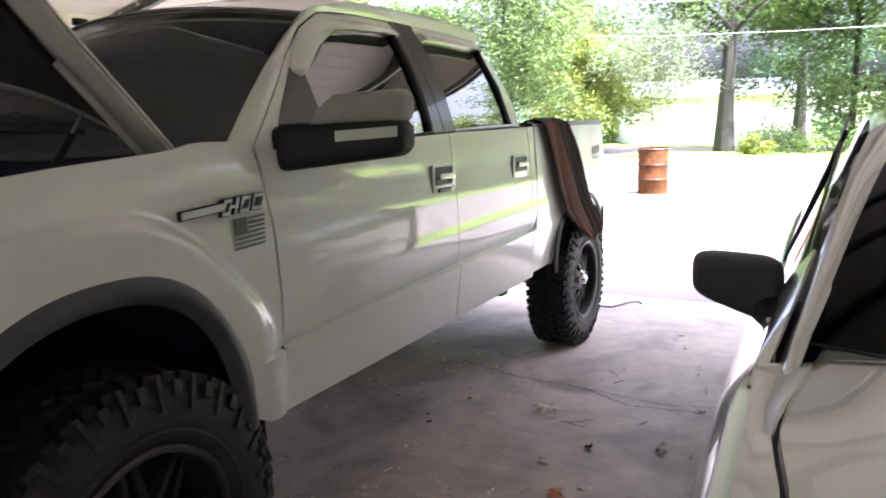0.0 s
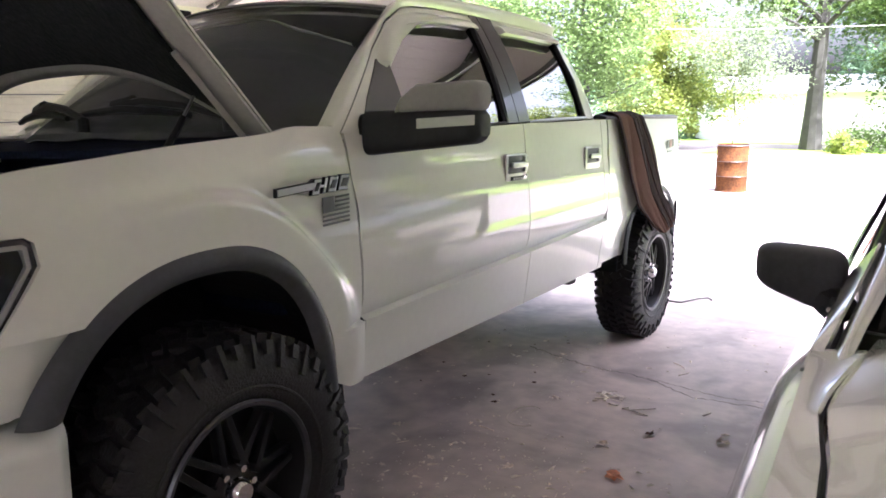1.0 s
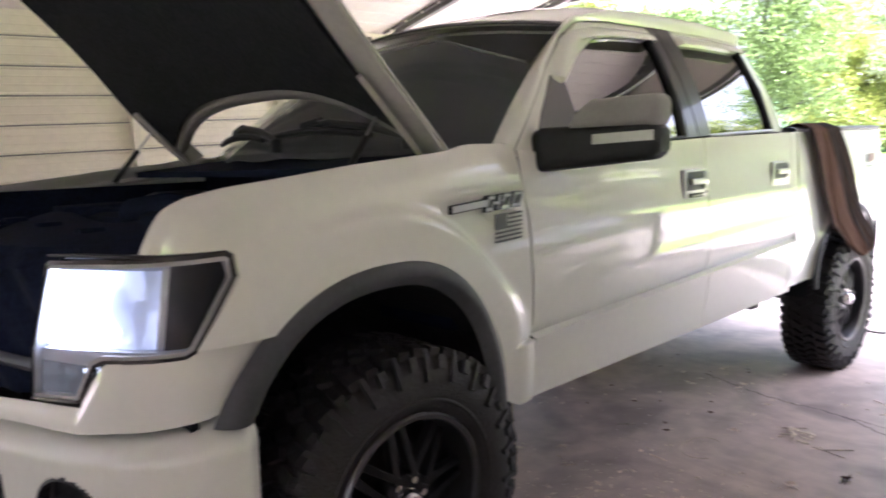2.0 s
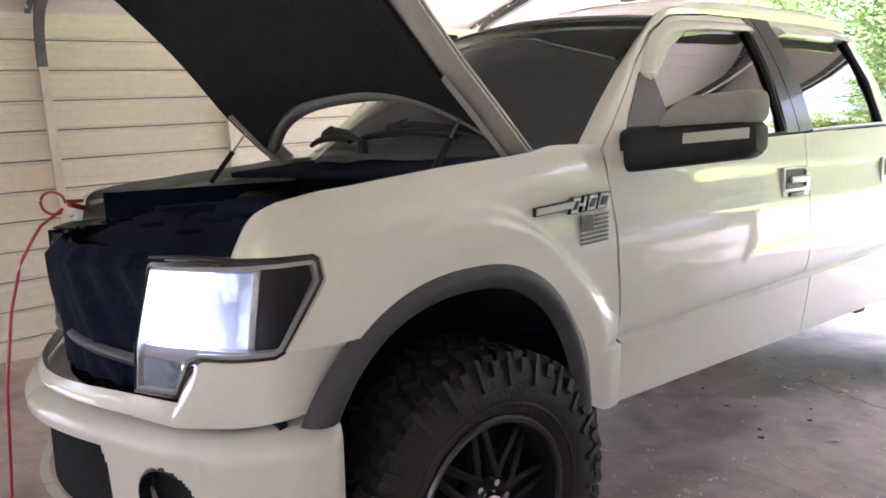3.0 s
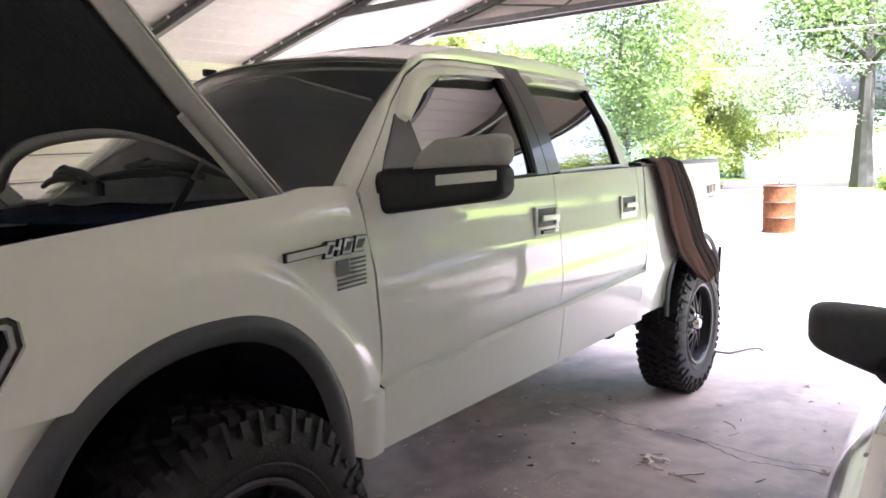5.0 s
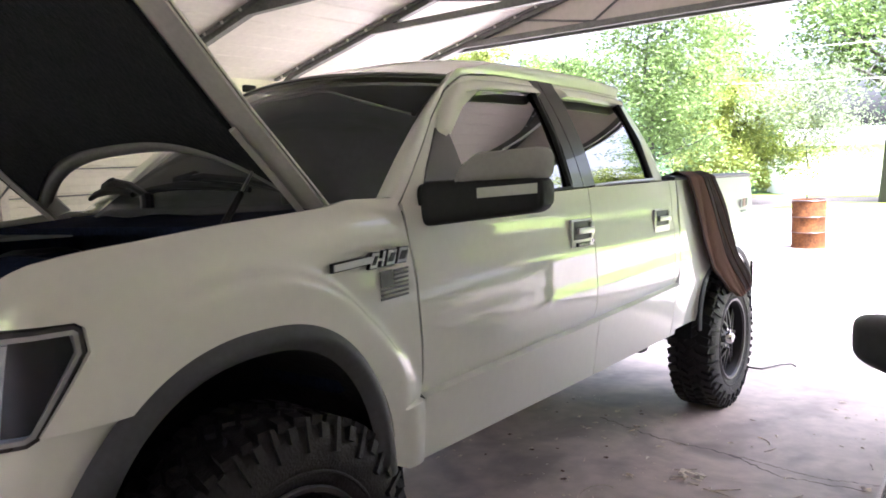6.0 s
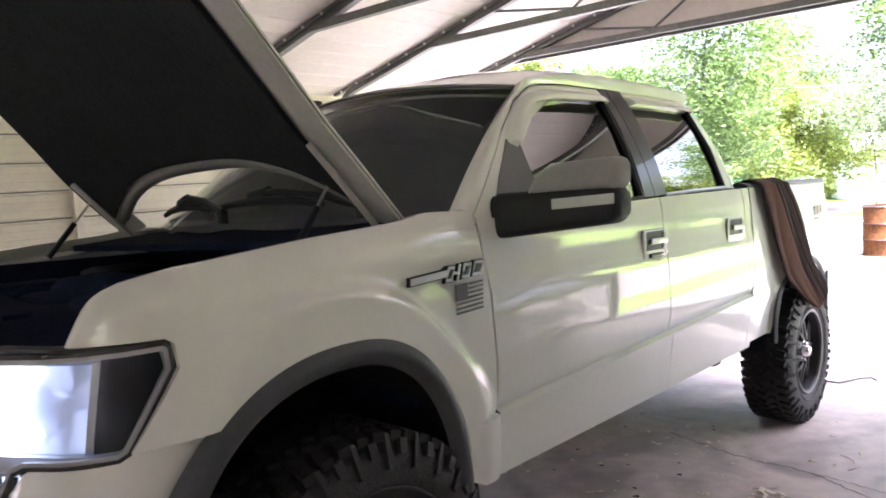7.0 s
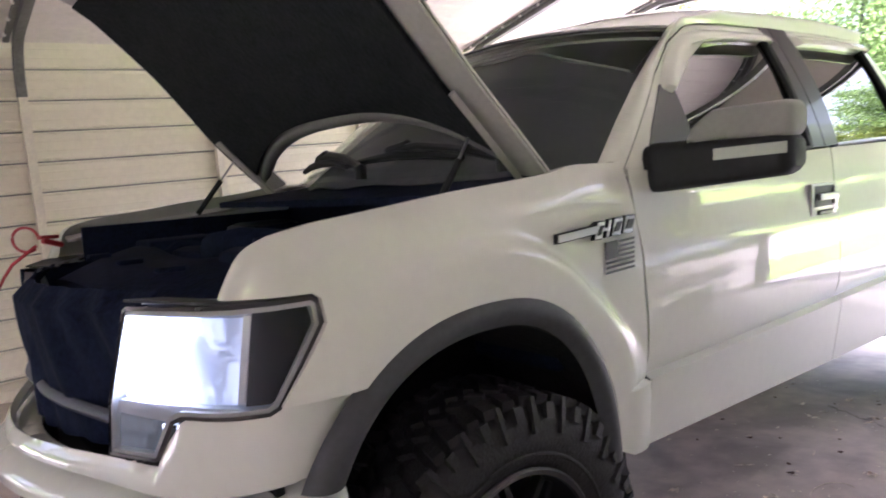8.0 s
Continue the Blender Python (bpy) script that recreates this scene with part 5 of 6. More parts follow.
# wheels
def wheel_meshes():
    tyre = bmesh.new()
    w, R = 0.138, 0.432
    prof = [(0.262, -w + 0.02), (0.285, -w + 0.005), (0.34, -w - 0.008), (0.39, -w), (0.418, -w + 0.015), (R, -w + 0.035), (R + 0.003, 0), (R, w - 0.035), (0.418, w - 0.015), (0.39, w), (0.34, w + 0.008), (0.285, w - 0.005), (0.262, w - 0.02), (0.25, 0)]
    lathe(tyre, prof, (0, 0, 0), "x", 72, True)
    n = 48
    blocks = bmesh.new()
    for k in range(n):
        a = 2 * math.pi * k / n
        for row, (x0, wd, ln, da, sk) in enumerate(((-0.104, 0.056, 0.037, 0.0, 0.25), (-0.040, 0.050, 0.031, 0.5, -0.6), (0.022, 0.050, 0.031, 0.0, 0.6), (0.094, 0.060, 0.037, 0.5, -0.25))):
            aa = a + da * 2 * math.pi / n
            m = Matrix.Rotation(aa, 4, "X") @ Matrix.Translation((x0, 0, R + 0.008)) @ Matrix.Rotation(sk, 4, "Z")
            b0 = len(blocks.verts)
            box(blocks, (0, 0, 0), (wd, ln * (1.0 if (k + row) % 2 else 0.82), 0.026))
            blocks.verts.ensure_lookup_table()
            bmesh.ops.transform(blocks, matrix=m, verts=blocks.verts[b0:])
        # shoulder lugs running down the sidewall
        for sg in (-1, 1):
            long = k % 2 == 0
            m = Matrix.Rotation(a + 0.04, 4, "X") @ Matrix.Translation((sg * (w - 0.006), 0, R - (0.028 if long else 0.018))) @ Matrix.Rotation(sg * -0.30, 4, "Y")
            b0 = len(blocks.verts)
            box(blocks, (0, 0, 0), (0.022, 0.015 if long else 0.026, 0.092 if long else 0.040))
            blocks.verts.ensure_lookup_table()
            bmesh.ops.transform(blocks, matrix=m, verts=blocks.verts[b0:])
    ring = lathe(bmesh.new(), [(0.300, w + 0.002), (0.303, w + 0.006), (0.308, w + 0.006), (0.311, w + 0.003)], (0, 0, 0), "x", 64)
    rim = lathe(bmesh.new(), [(0.262, w - 0.018), (0.250, w - 0.02), (0.242, w - 0.045), (0.232, 0.02), (0.225, -w + 0.03), (0.262, -w + 0.018)], (0, 0, 0), "x", 64)
    lathe(rim, [(0.228, 0.03), (0.05, 0.045), (0.0, 0.045)], (0, 0, 0), "x", 64)
    lip = lathe(bmesh.new(), [(0.264, w - 0.022), (0.268, w - 0.008), (0.262, w - 0.001), (0.250, w - 0.004), (0.246, w - 0.016)], (0, 0, 0), "x", 64)
    spoke = bmesh.new()
    for sg in (-1, 1):
        box(spoke, (0.075, sg * 0.026, 0.148), (0.035, 0.022, 0.175), Matrix.Rotation(-0.16, 4, "Y") @ Matrix.Rotation(sg * 0.10, 4, "X"), 0.005)
    cap = lathe(bmesh.new(), [(0.0, 0.135), (0.028, 0.133), (0.040, 0.118), (0.044, 0.07)], (0, 0, 0), "x", 28)
    hubp = lathe(bmesh.new(), [(0.0, 0.09), (0.078, 0.088), (0.088, 0.07), (0.09, 0.03)], (0, 0, 0), "x", 28)
    nut = tubed([(0.07, 0, 0), (0.102, 0, 0)], 0.011, 6)
    return tyre, blocks, ring, rim, lip, spoke, cap, hubp, nut


def wheel(centre, side, turn):
    m = Matrix.Translation(centre) @ Matrix.Rotation(turn, 4, "X")
    if side < 0:
        m = Matrix.Translation(centre) @ Matrix.Rotation(math.pi, 4, "Z") @ Matrix.Rotation(turn, 4, "X")
    tyre, blocks, ring, rim, lip, spoke, cap, hubp, nut = wheel_meshes()
    for bm in (tyre, blocks, ring, rim, lip, cap, hubp):
        bmesh.ops.transform(bm, matrix=m, verts=bm.verts)
    w = part("wheel", rim, RIM, truck, "dark alloy wheel with a mud-terrain tyre")
    part("tyre", tyre, RUBBER, w, "black mud-terrain tyre")
    tagged(part("tread", blocks, RUBBER, w, smooth=False), kind="stuff")
    part("sidewall_ring", ring, RUBBER, w)
    part("rim_lip", lip, LIP, w, "worn pale rim lip")
    part("hub_plate", hubp, RIM, w)
    part("centre_cap", cap, CHROME, w, "chrome centre cap")
    for k in range(8):
        s = spoke.copy()
        bmesh.ops.transform(s, matrix=m @ Matrix.Rotation(2 * math.pi * k / 8, 4, "X"), verts=s.verts)
        part("spoke", s, RIM, w)
    for k in range(6):
        s = nut.copy()
        bmesh.ops.transform(s, matrix=m @ Matrix.Rotation(2 * math.pi * (k + 0.5) / 6, 4, "X") @ Matrix.Translation((0, 0, 0.062)), verts=s.verts)
        part("wheel_nut", s, CHROME, w)
    spoke.free(), nut.free()
    return w


for y, tr in ((0.0, 0.1), (3.67, 0.7)):
    wheel((-0.088, y, 0.447), 1, tr)
    wheel((2 * XC + 0.088, y, 0.447), -1, tr + 0.3)

# the body leans a little on its springs towards the far side
def lean(ob):
    for c in ob.children:
        if c.name.split(".")[0] in ("wheel", "axle", "differential"):
            continue
        if c.type == "MESH":
            for vert in c.data.vertices:
                vert.co.z += 0.029 * vert.co.x
        lean(c)


lean(truck)
settle(truck)

# ---- blanket over the bed rail ----
def blanket_mesh():
    left = [(-0.16, 2.90, 1.50), (-0.05, 2.90, 1.535), (0.006, 2.90, 1.51), (0.016, 2.97, 1.38), (0.025, 3.08, 1.15), (0.040, 3.22, 0.95), (0.075, 3.44, 0.80), (0.085, 3.60, 0.74)]
    right = [(-0.16, 3.30, 1.51), (-0.05, 3.30, 1.54), (0.008, 3.33, 1.515), (0.020, 3.44, 1.38), (0.034, 3.58, 1.18), (0.055, 3.70, 1.0), (0.085, 3.82, 0.87), (0.092, 3.86, 0.80)]

    def f(u, v):
        a, b = curve_at(left, v), curve_at(right, v)
        p = a.lerp(b, u)
        fold = math.sin(u * 7 + v * 3.1) * 0.016 * min(1, v * 2.5) + 0.007 * math.sin(u * 23 + 9 * v) * v ** 3
        sag = -0.05 * math.sin(math.pi * u) * max(0, v - 0.75) * 4 * 0.6
        return (p.x + abs(fold) + 0.004, p.y + 0.006 * math.sin(9 * v + 4 * u), p.z + sag)
    bm = sheet(f, 60, 60, 0.006, (-1, 0, 0))
    return bm, f


blanket = thing("blanket", (0, 3.1, 1.52), "brown blanket with dark borders draped over the bed rail", "blanket")
bmk, fk = blanket_mesh()
part("cloth", bmk, CLOTH_BROWN, blanket)
for u0, u1 in ((0.0, 0.06), (0.56, 0.70), (0.73, 0.86), (0.89, 1.0)):
    part("border", sheet(lambda u, v: Vector(fk(lerp(u0, u1, u), lerp(0.02, 0.985, v))) + Vector((0.004, 0, 0)), 12, 60, 0.003, (-1, 0, 0)), CLOTH_DARK, blanket, "dark brown border band")
settle(blanket)

# ---- silver car parked alongside ----
CX, CY = 2.17, 1.6
car = thing("silver_car", (CX, CY, 0), "silver sedan parked nose-in beside the truck", "car")
HALF = 0.90


def car_plan(y):
    """Half width at the shoulder along the length."""
    return HALF * table([-0.72, -0.62, -0.45, -0.1, 0.6, 2.4, 3.2, 3.75, 3.9], [0.60, 0.80, 0.92, 0.985, 1.0, 1.0, 0.96, 0.82, 0.6], y)


def car_belt(y):
    return table([-0.72, -0.6, -0.1, 0.55, 1.2, 2.4, 3.2, 3.9], [0.66, 0.74, 0.86, 0.955, 0.99, 1.03, 1.06, 1.0], y)


def car_side(y, v):
    """v: 0 at the sill, 1 at the shoulder."""
    zb, zt = 0.24, car_belt(y)
    z = lerp(zb, zt, v)
    k = -0.045 * (1 - v) ** 2 + 0.0
    k += -0.10 * max(0, (v - 0.72) / 0.28) ** 2 - 0.018 * math.exp(-((v - 0.55) / 0.06) ** 2)
    return car_plan(y) + k, z


def car_wheel_gap(y):
    return max([0.30 + 0.36 * math.sqrt(max(0, 1 - ((y - c) / 0.36) ** 2)) if abs(y - c) < 0.36 else 0 for c in (0.02, 2.72)])


def car_flank(y0, y1, name, label, n):
    for sg in (-1, 1):
        def f(u, v):
            y = lerp(y0, y1, u)
            low = car_wheel_gap(y)
            zb, zt = 0.24, car_belt(y)
            v2 = lerp((low - zb) / (zt - zb) if low else 0, 1, v)
            x, z = car_side(y, v2)
            return (CX + sg * x, y, z)
        part(name, sheet(f, n, 26, 0.012, (-sg, 0, 0)), SILVER, car, label)


car_flank(-0.72, 0.618, "fender", "silver front fender", 50)
car_flank(0.626, 1.585, "door", "silver front door", 30)
car_flank(1.593, 2.42, "door", "silver rear door", 26)
car_flank(2.428, 3.9, "rear_quarter", "silver rear quarter panel", 44)


def hood_half(y):
    """Half width of the hood: swelling ahead of the windscreen corner."""
    return table([-0.70, -0.45, -0.1, 0.08, 0.15, 0.25, 0.34, 0.44, 0.60], [0.40, 0.63, 0.695, 0.708, 0.720, 0.735, 0.728, 0.708, 0.672], y)


def hood_surf(u, v):
    """Car hood: from the nose to the cowl, crowned."""
    y = lerp(-0.70, 0.655 - 0.30 * (1 - (2 * u - 1) ** 2), v)
    w = hood_half(lerp(-0.70, 0.60, v))
    x = lerp(-w, w, u)
    q = (2 * u - 1) ** 2
    z = car_belt(lerp(-0.70, 0.50, v)) + 0.008 + 0.085 * (1 - q) * min(1, 0.35 + v) + 0.022 * v ** 4
    return (CX + x, y, z)


part("hood", sheet(hood_surf, 40, 30, 0.015, (0, 0, -1)), SILVER, car, "silver hood")


def gutter(u, v):
    """Shoulder strip between hood edge and fender."""
    y = lerp(-0.70, 0.58, u)
    w0, w1 = hood_half(y) + 0.013, car_plan(y) - 0.098
    return (w0, w1, y)


for sg in (-1, 1):
    # black tube under the hood's shut line stands in for its shade
    part("hood_gap", tubed([(CX + sg * (hood_half(y) + 0.006), y, car_belt(y) - 0.008) for y in np.linspace(-0.68, 0.60, 40)], 0.0055, 6), BLACK, car)
    part("fender_top", sheet(lambda u, v: (CX + sg * lerp(gutter(u, v)[0], gutter(u, v)[1], v), gutter(u, v)[2], car_belt(gutter(u, v)[2]) + 0.012 * (1 - v) ** 2), 60, 5, 0.012, (0, 0, -1)), SILVER, car)
part("nose", sheet(lambda u, v: (CX + lerp(-0.62, 0.62, u), -0.66 - 0.12 * math.sin(math.pi * u) ** 0.6 - 0.04 * math.sin(math.pi * v), lerp(0.24, 0.72, v)), 24, 12, 0.02, (0, 1, 0)), SILVER, car, "silver front bumper")

CW_B = lambda u: Vector((CX + 0.70 * u, 0.66 - 0.30 * (1 - u * u), 0.990 + 0.05 * (1 - u * u)))
CW_T = lambda u: Vector((CX + 0.480 * u, 1.62 - 0.14 * (1 - u * u), 1.465 + 0.045 * (1 - u * u)))
cscreen = part("windscreen", sheet(lambda u, v: CW_B(lerp(-1, 1, u)).lerp(CW_T(lerp(-1, 1, u)), v) + Vector((0, -0.4, 0.9)) * 0.05 * math.sin(math.pi * v), 24, 14, 0.005, (0, 1, -1)), CARGLASS, car, "dark windscreen")
part("screen_seal", tubed([CW_B(lerp(-1, 1, k / 24)) + Vector((0, -0.010, 0.002)) for k in range(25)], 0.004, 6), BLACK, cscreen)
part("roof", sheet(lambda u, v: (CX + lerp(-0.535, 0.535, u), lerp(1.62 - 0.14 * (1 - (2 * u - 1) ** 2), 2.75, v), 1.465 + 0.055 * math.sin(math.pi * min(1, 0.15 + 0.85 * v)) * (1 - 0.6 * (2 * u - 1) ** 2) + 0.045 * (1 - (2 * u - 1) ** 2)), 24, 18, 0.015, (0, 0, -1)), SILVER, car, "silver roof")
part("rear_screen", sheet(lambda u, v: (CX + lerp(-0.56, 0.56, u) * lerp(1.15, 0.98, v), lerp(3.45, 2.75, v), lerp(1.06, 1.44, v)), 16, 8, 0.006, (0, -1, -1)), GLASS, car)
part("boot_lid", sheet(lambda u, v: (CX + lerp(-0.70, 0.70, u), lerp(3.40, 3.9, v), 1.07 - 0.05 * v + 0.02 * math.sin(math.pi * u)), 16, 8, 0.015, (0, 0, -1)), SILVER, car)
part("tail", sheet(lambda u, v: (CX + lerp(-0.72, 0.72, u), 3.9 + 0.06 * math.sin(math.pi * u), lerp(0.3, 1.03, v)), 16, 8, 0.015, (0, -1, 0)), SILVER, car)
for sg in (-1, 1):
    pil = [(0.765, 0.25, 0.900), (0.735, 0.56, 0.955), (0.665, 0.97, 1.165), (0.60, 1.34, 1.36), (0.548, 1.62, 1.475), (0.545, 2.0, 1.53), (0.545, 2.4, 1.52), (0.55, 2.75, 1.475), (0.62, 3.2, 1.24), (0.70, 3.5, 1.07)]
    ob = part("pillar", sheet(lambda u, v: (lambda p: (CX + sg * (p.x + lerp(-0.02 - 0.055 * min(1, max(0, (p.y - 0.64) / 0.98)), 0.024, v)), p.y + lerp(-0.02, 0.02, v), p.z + 0.012 * math.sin(math.pi * v) - 0.012 * v))(curve_at(pil, u)), 40, 5, 0.02, (-sg, 0, -0.5)), SILVER, car, "silver roof pillar")
    lo = [(0.79, 0.84, 0.99), (0.80, 1.2, 1.005), (0.805, 1.9, 1.03), (0.80, 2.5, 1.05), (0.775, 3.2, 1.07)]
    hi = [(0.745, 0.88, 1.04), (0.668, 1.34, 1.335), (0.628, 1.9, 1.50), (0.625, 2.5, 1.49), (0.71, 3.15, 1.13)]
    g = part("side_window", sheet(lambda u, v: (lambda a, b: (CX + sg * lerp(a.x, b.x, v), lerp(a.y, b.y, v), lerp(a.z, b.z, v)))(curve_at(lo, u), curve_at(hi, u)), 30, 10, 0.004, (-sg, 0, 0)), WSGLASS, car, "clear side glass")
    g.visible_shadow = False
    part("window_trim", tubed([(CX + sg * (p[0] + 0.006), p[1], p[2]) for p in lo], 0.008, 6), CHROME, car)
    part("door_seal", tubed([(CX + sg * (p[0] + 0.006), p[1], p[2]) for p in hi], 0.005, 6), BLACK, car)
    part("window_post", tubed([(CX + sg * 0.80, 1.60, 1.02), (CX + sg * 0.640, 1.64, 1.46)], 0.009, 6), BLACK, car)
    def corner(u, v, sg=sg):
        y = lerp(0.46, 0.99, u)
        k = (y - 0.56) / 0.41
        a = Vector((lerp(0.775, 0.708, k), y, lerp(0.956, 1.148, k) if k > 0 else 0.956 + 0.08 * k))
        b = Vector((car_plan(y) - 0.097, y, car_belt(y) - 0.002))
        p = a.lerp(b, v)
        return (CX + sg * (p.x + 0.012 * math.sin(math.pi * v)), p.y, p.z)
    part("pillar_foot", sheet(corner, 24, 8, 0.008, (-sg, 0, -0.5)), SILVER, car)
    # black door mirror on a stubby foot
    def mf(u, v, sg=sg):
        a, th = 2 * math.pi * v, math.pi * u
        e = 0.45
        r = math.sin(th) ** 0.4
        cx, cz = math.copysign(abs(math.cos(a)) ** e, math.cos(a)) * r, math.copysign(abs(math.sin(a)) ** e, math.sin(a)) * r
        d = -math.cos(th)
        taper = 1 - 0.22 * cx
        return (CX + sg * (0.900 + 0.128 * cx), 1.07 + 0.075 * d + 0.03 * cx, 1.040 + 0.083 * cz * taper - 0.018 * cx * -1)
    bmm = sheet(mf, 18, 28)
    bmesh.ops.remove_doubles(bmm, verts=bmm.verts, dist=0.001)
    mm = part("door_mirror", bmm, FLARE, car, "black door mirror")
    part("mirror_foot", tubed([(CX + sg * 0.84, 1.06, 0.99), (CX + sg * 0.80, 1.0, 0.975), (CX + sg * 0.77, 0.96, 0.97)], [0.045, 0.05, 0.04], 10), BLACK, mm)
part("cabin", boxed((CX, 1.9, 0.72), (1.3, 2.6, 0.35), None, 0.05), CABIN, car)
for x in (CX - 0.36, CX + 0.36):
    st = part("seat", boxed((x, 1.75, 1.05), (0.46, 0.16, 0.5), Matrix.Rotation(-0.2, 4, "X"), 0.05), CABIN, car, "dark cabin seat")
for y in (0.02, 2.72):
    for sg in (-1, 1):
        c = (CX + sg * 0.76, y, 0.31)
        t = part("wheel", lathe(bmesh.new(), [(0.0, sg * 0.07), (0.19, sg * 0.08), (0.205, sg * 0.09), (0.20, -sg * 0.08)], c, "x", 32), LIP, car, "alloy car wheel")
        part("tyre", lathe(bmesh.new(), [(0.20, sg * 0.09), (0.25, sg * 0.105), (0.30, sg * 0.095), (0.31, sg * 0.06), (0.31, -sg * 0.06), (0.30, -sg * 0.095), (0.20, -sg * 0.09)], c, "x", 40), RUBBER, t)
part("underbody", boxed((CX, 1.5, 0.33), (1.45, 4.2, 0.12)), CHASSIS, car)
settle(car)

# ---- red jump lead clipped in the nose ----
LEAD = Vector((-1.66, -0.70, 1.255))
lead = thing("jump_lead", LEAD, "red jump lead clipped to the far side of the open nose", "cable")
clampb = bmesh.new()
box(clampb, LEAD + Vector((0.0, 0.01, 0.006)), (0.022, 0.085, 0.020), Matrix.Rotation(0.5, 4, "Z") @ Matrix.Rotation(-0.3, 4, "X"), 0.007)
box(clampb, LEAD + Vector((-0.004, 0.0, 0.028)), (0.018, 0.078, 0.014), Matrix.Rotation(0.5, 4, "Z") @ Matrix.Rotation(-0.05, 4, "X"), 0.006)
part("clamp", clampb, CABLE_RED, lead, "red spring clamp")
loop = [LEAD + Vector((-0.02 - 0.055 * (1 - math.cos(q)), -0.03 - 0.035 * (1 - math.cos(q)), 0.02 + 0.045 * math.sin(q))) for q in np.linspace(0, 5.4, 28)]
part("cable", tubed(loop, 0.0055, 7), CABLE_RED, lead)
down = [LEAD + Vector((-0.02, -0.04, 0.0)), LEAD + Vector((-0.04, -0.13, -0.07)), (-1.74, -0.90, 1.05), (-1.77, -0.95, 0.85), (-1.80, -0.99, 0.55), (-1.83, -1.02, 0.05), (-2.1, -1.15, 0.012), (-2.6, -1.05, 0.012)]
part("cable", tubed([curve_at(down, k / 40) for k in range(41)], 0.006, 7), CABLE_RED, lead)
settle(lead)


# ---- floor litter ----
def leaf_shape(seed, size, curl):
    r = random.Random(seed)
    bm = bmesh.new()
    n = 11
    c = bm.verts.new((0, 0, 0.006))
    ring = []
    for k in range(n):
        a = 2 * math.pi * k / n
        rad = size * (0.35 + 0.65 * abs(math.cos(2.5 * a))) * r.uniform(0.8, 1.15)
        ring.append(bm.verts.new((rad * math.cos(a), rad * 0.75 * math.sin(a), 0.003 + 0.5 * curl * r.random() * size)))
    for k in range(n):
        bm.faces.new((c, ring[k], ring[(k + 1) % n]))
    bmesh.ops.solidify(bm, geom=bm.faces[:], thickness=0.0015)
    return bm


def litter(name, pos, seed, size, mat, label, category, curl=0.5):
    bm = leaf_shape(seed, size, curl)
    bmesh.ops.transform(bm, matrix=Matrix.Translation((pos[0], pos[1], 0.003)) @ Matrix.Rotation(seed * 1.7, 4, "Z"), verts=bm.verts)
    ob = part(name, bm, mat, smooth=False)
    return settle(tagged(ob, label, category, "litter on the slab"))


litter("maple_leaf", (0.576, 1.508), 3, 0.062, ORANGE_LEAF, "dry orange maple leaf on the concrete", "leaf", 0.35)
for k, (x, y, s) in enumerate(((0.161, 1.334, 0.032), (0.882, 2.106, 0.036), (0.571, 2.008, 0.034), (0.967, 2.673, 0.03), (-0.505, 1.426, 0.03), (-0.002, 2.183, 0.026), (0.10, 1.40, 0.02), (0.42, 1.78, 0.028), (-0.16, 1.22, 0.024), (0.03, 2.75, 0.022), (-0.3, 1.05, 0.02), (0.62, 4.1, 0.03), (-0.28, 2.9, 0.026), (-0.5, 3.1, 0.03), (0.25, 3.4, 0.02))):
    litter("dry_leaf", (x, y), 10 + k, s * 1.2, DEAD_LEAF if k != 2 else CLOTH_BROWN, "small curled dry brown leaf on the concrete", "leaf", 0.7)
rs = random.Random(5)
for k in range(26):
    x, y = rs.uniform(-0.25, 1.1), rs.uniform(0.9, 2.5)
    litter("dry_leaf", (x, y), 60 + k, rs.uniform(0.008, 0.020), DEAD_LEAF, "small curled dry brown leaf on the concrete", "leaf", 0.8)
for k in range(14):
    x, y = rs.uniform(-0.9, -0.15), rs.uniform(1.9, 3.2)
    litter("dry_leaf", (x, y), 120 + k, rs.uniform(0.010, 0.024), CLOTH_BROWN, "dark damp leaf scrap under the truck", "leaf", 0.5)
for k in range(13):
    q = Matrix.Translation((0.238 + rs.gauss(0, 0.045), 2.323 + rs.gauss(0, 0.04), 0.006 + 0.006 * (k % 3))) @ Matrix.Rotation(rs.uniform(0, 6.28), 4, "Z") @ Matrix.Rotation(rs.uniform(-0.3, 0.3), 4, "X")
    chip = bmesh.new()
    box(chip, (0, 0, 0), (rs.uniform(0.03, 0.075), rs.uniform(0.010, 0.020), 0.004), None, 0.001)
    bmesh.ops.transform(chip, matrix=q, verts=chip.verts)
    settle(tagged(part("wood_chip", chip, PAPER, smooth=False), "pale split wood chip in a small heap", "wood chip", "litter on the slab"))
for k in range(16):
    x, y, a, ln = rs.uniform(-0.45, 1.0), rs.uniform(1.0, 3.2), rs.uniform(0, 3.1), rs.uniform(0.025, 0.075)
    d = Vector((math.cos(a), math.sin(a), 0)) * ln
    c = Vector((x, y, 0.004))
    settle(tagged(part("twig", tubed([c - d, c + Vector((0.006, -0.005, 0.003)), c + d], 0.0028, 5), DEAD_LEAF), "small dry twig lying on the concrete", "twig", "litter on the slab"))
ring = [(-0.02 + 0.09 * math.cos(a), 1.86 + 0.11 * math.sin(a), 0.006 + 0.02 * max(0, math.sin(a))) for a in np.linspace(1.2, 5.6, 24)]
settle(tagged(part("wire_offcut", tubed(ring, 0.0022, 5), PAPER), "thin pale curled wire offcut on the floor", "wire"))
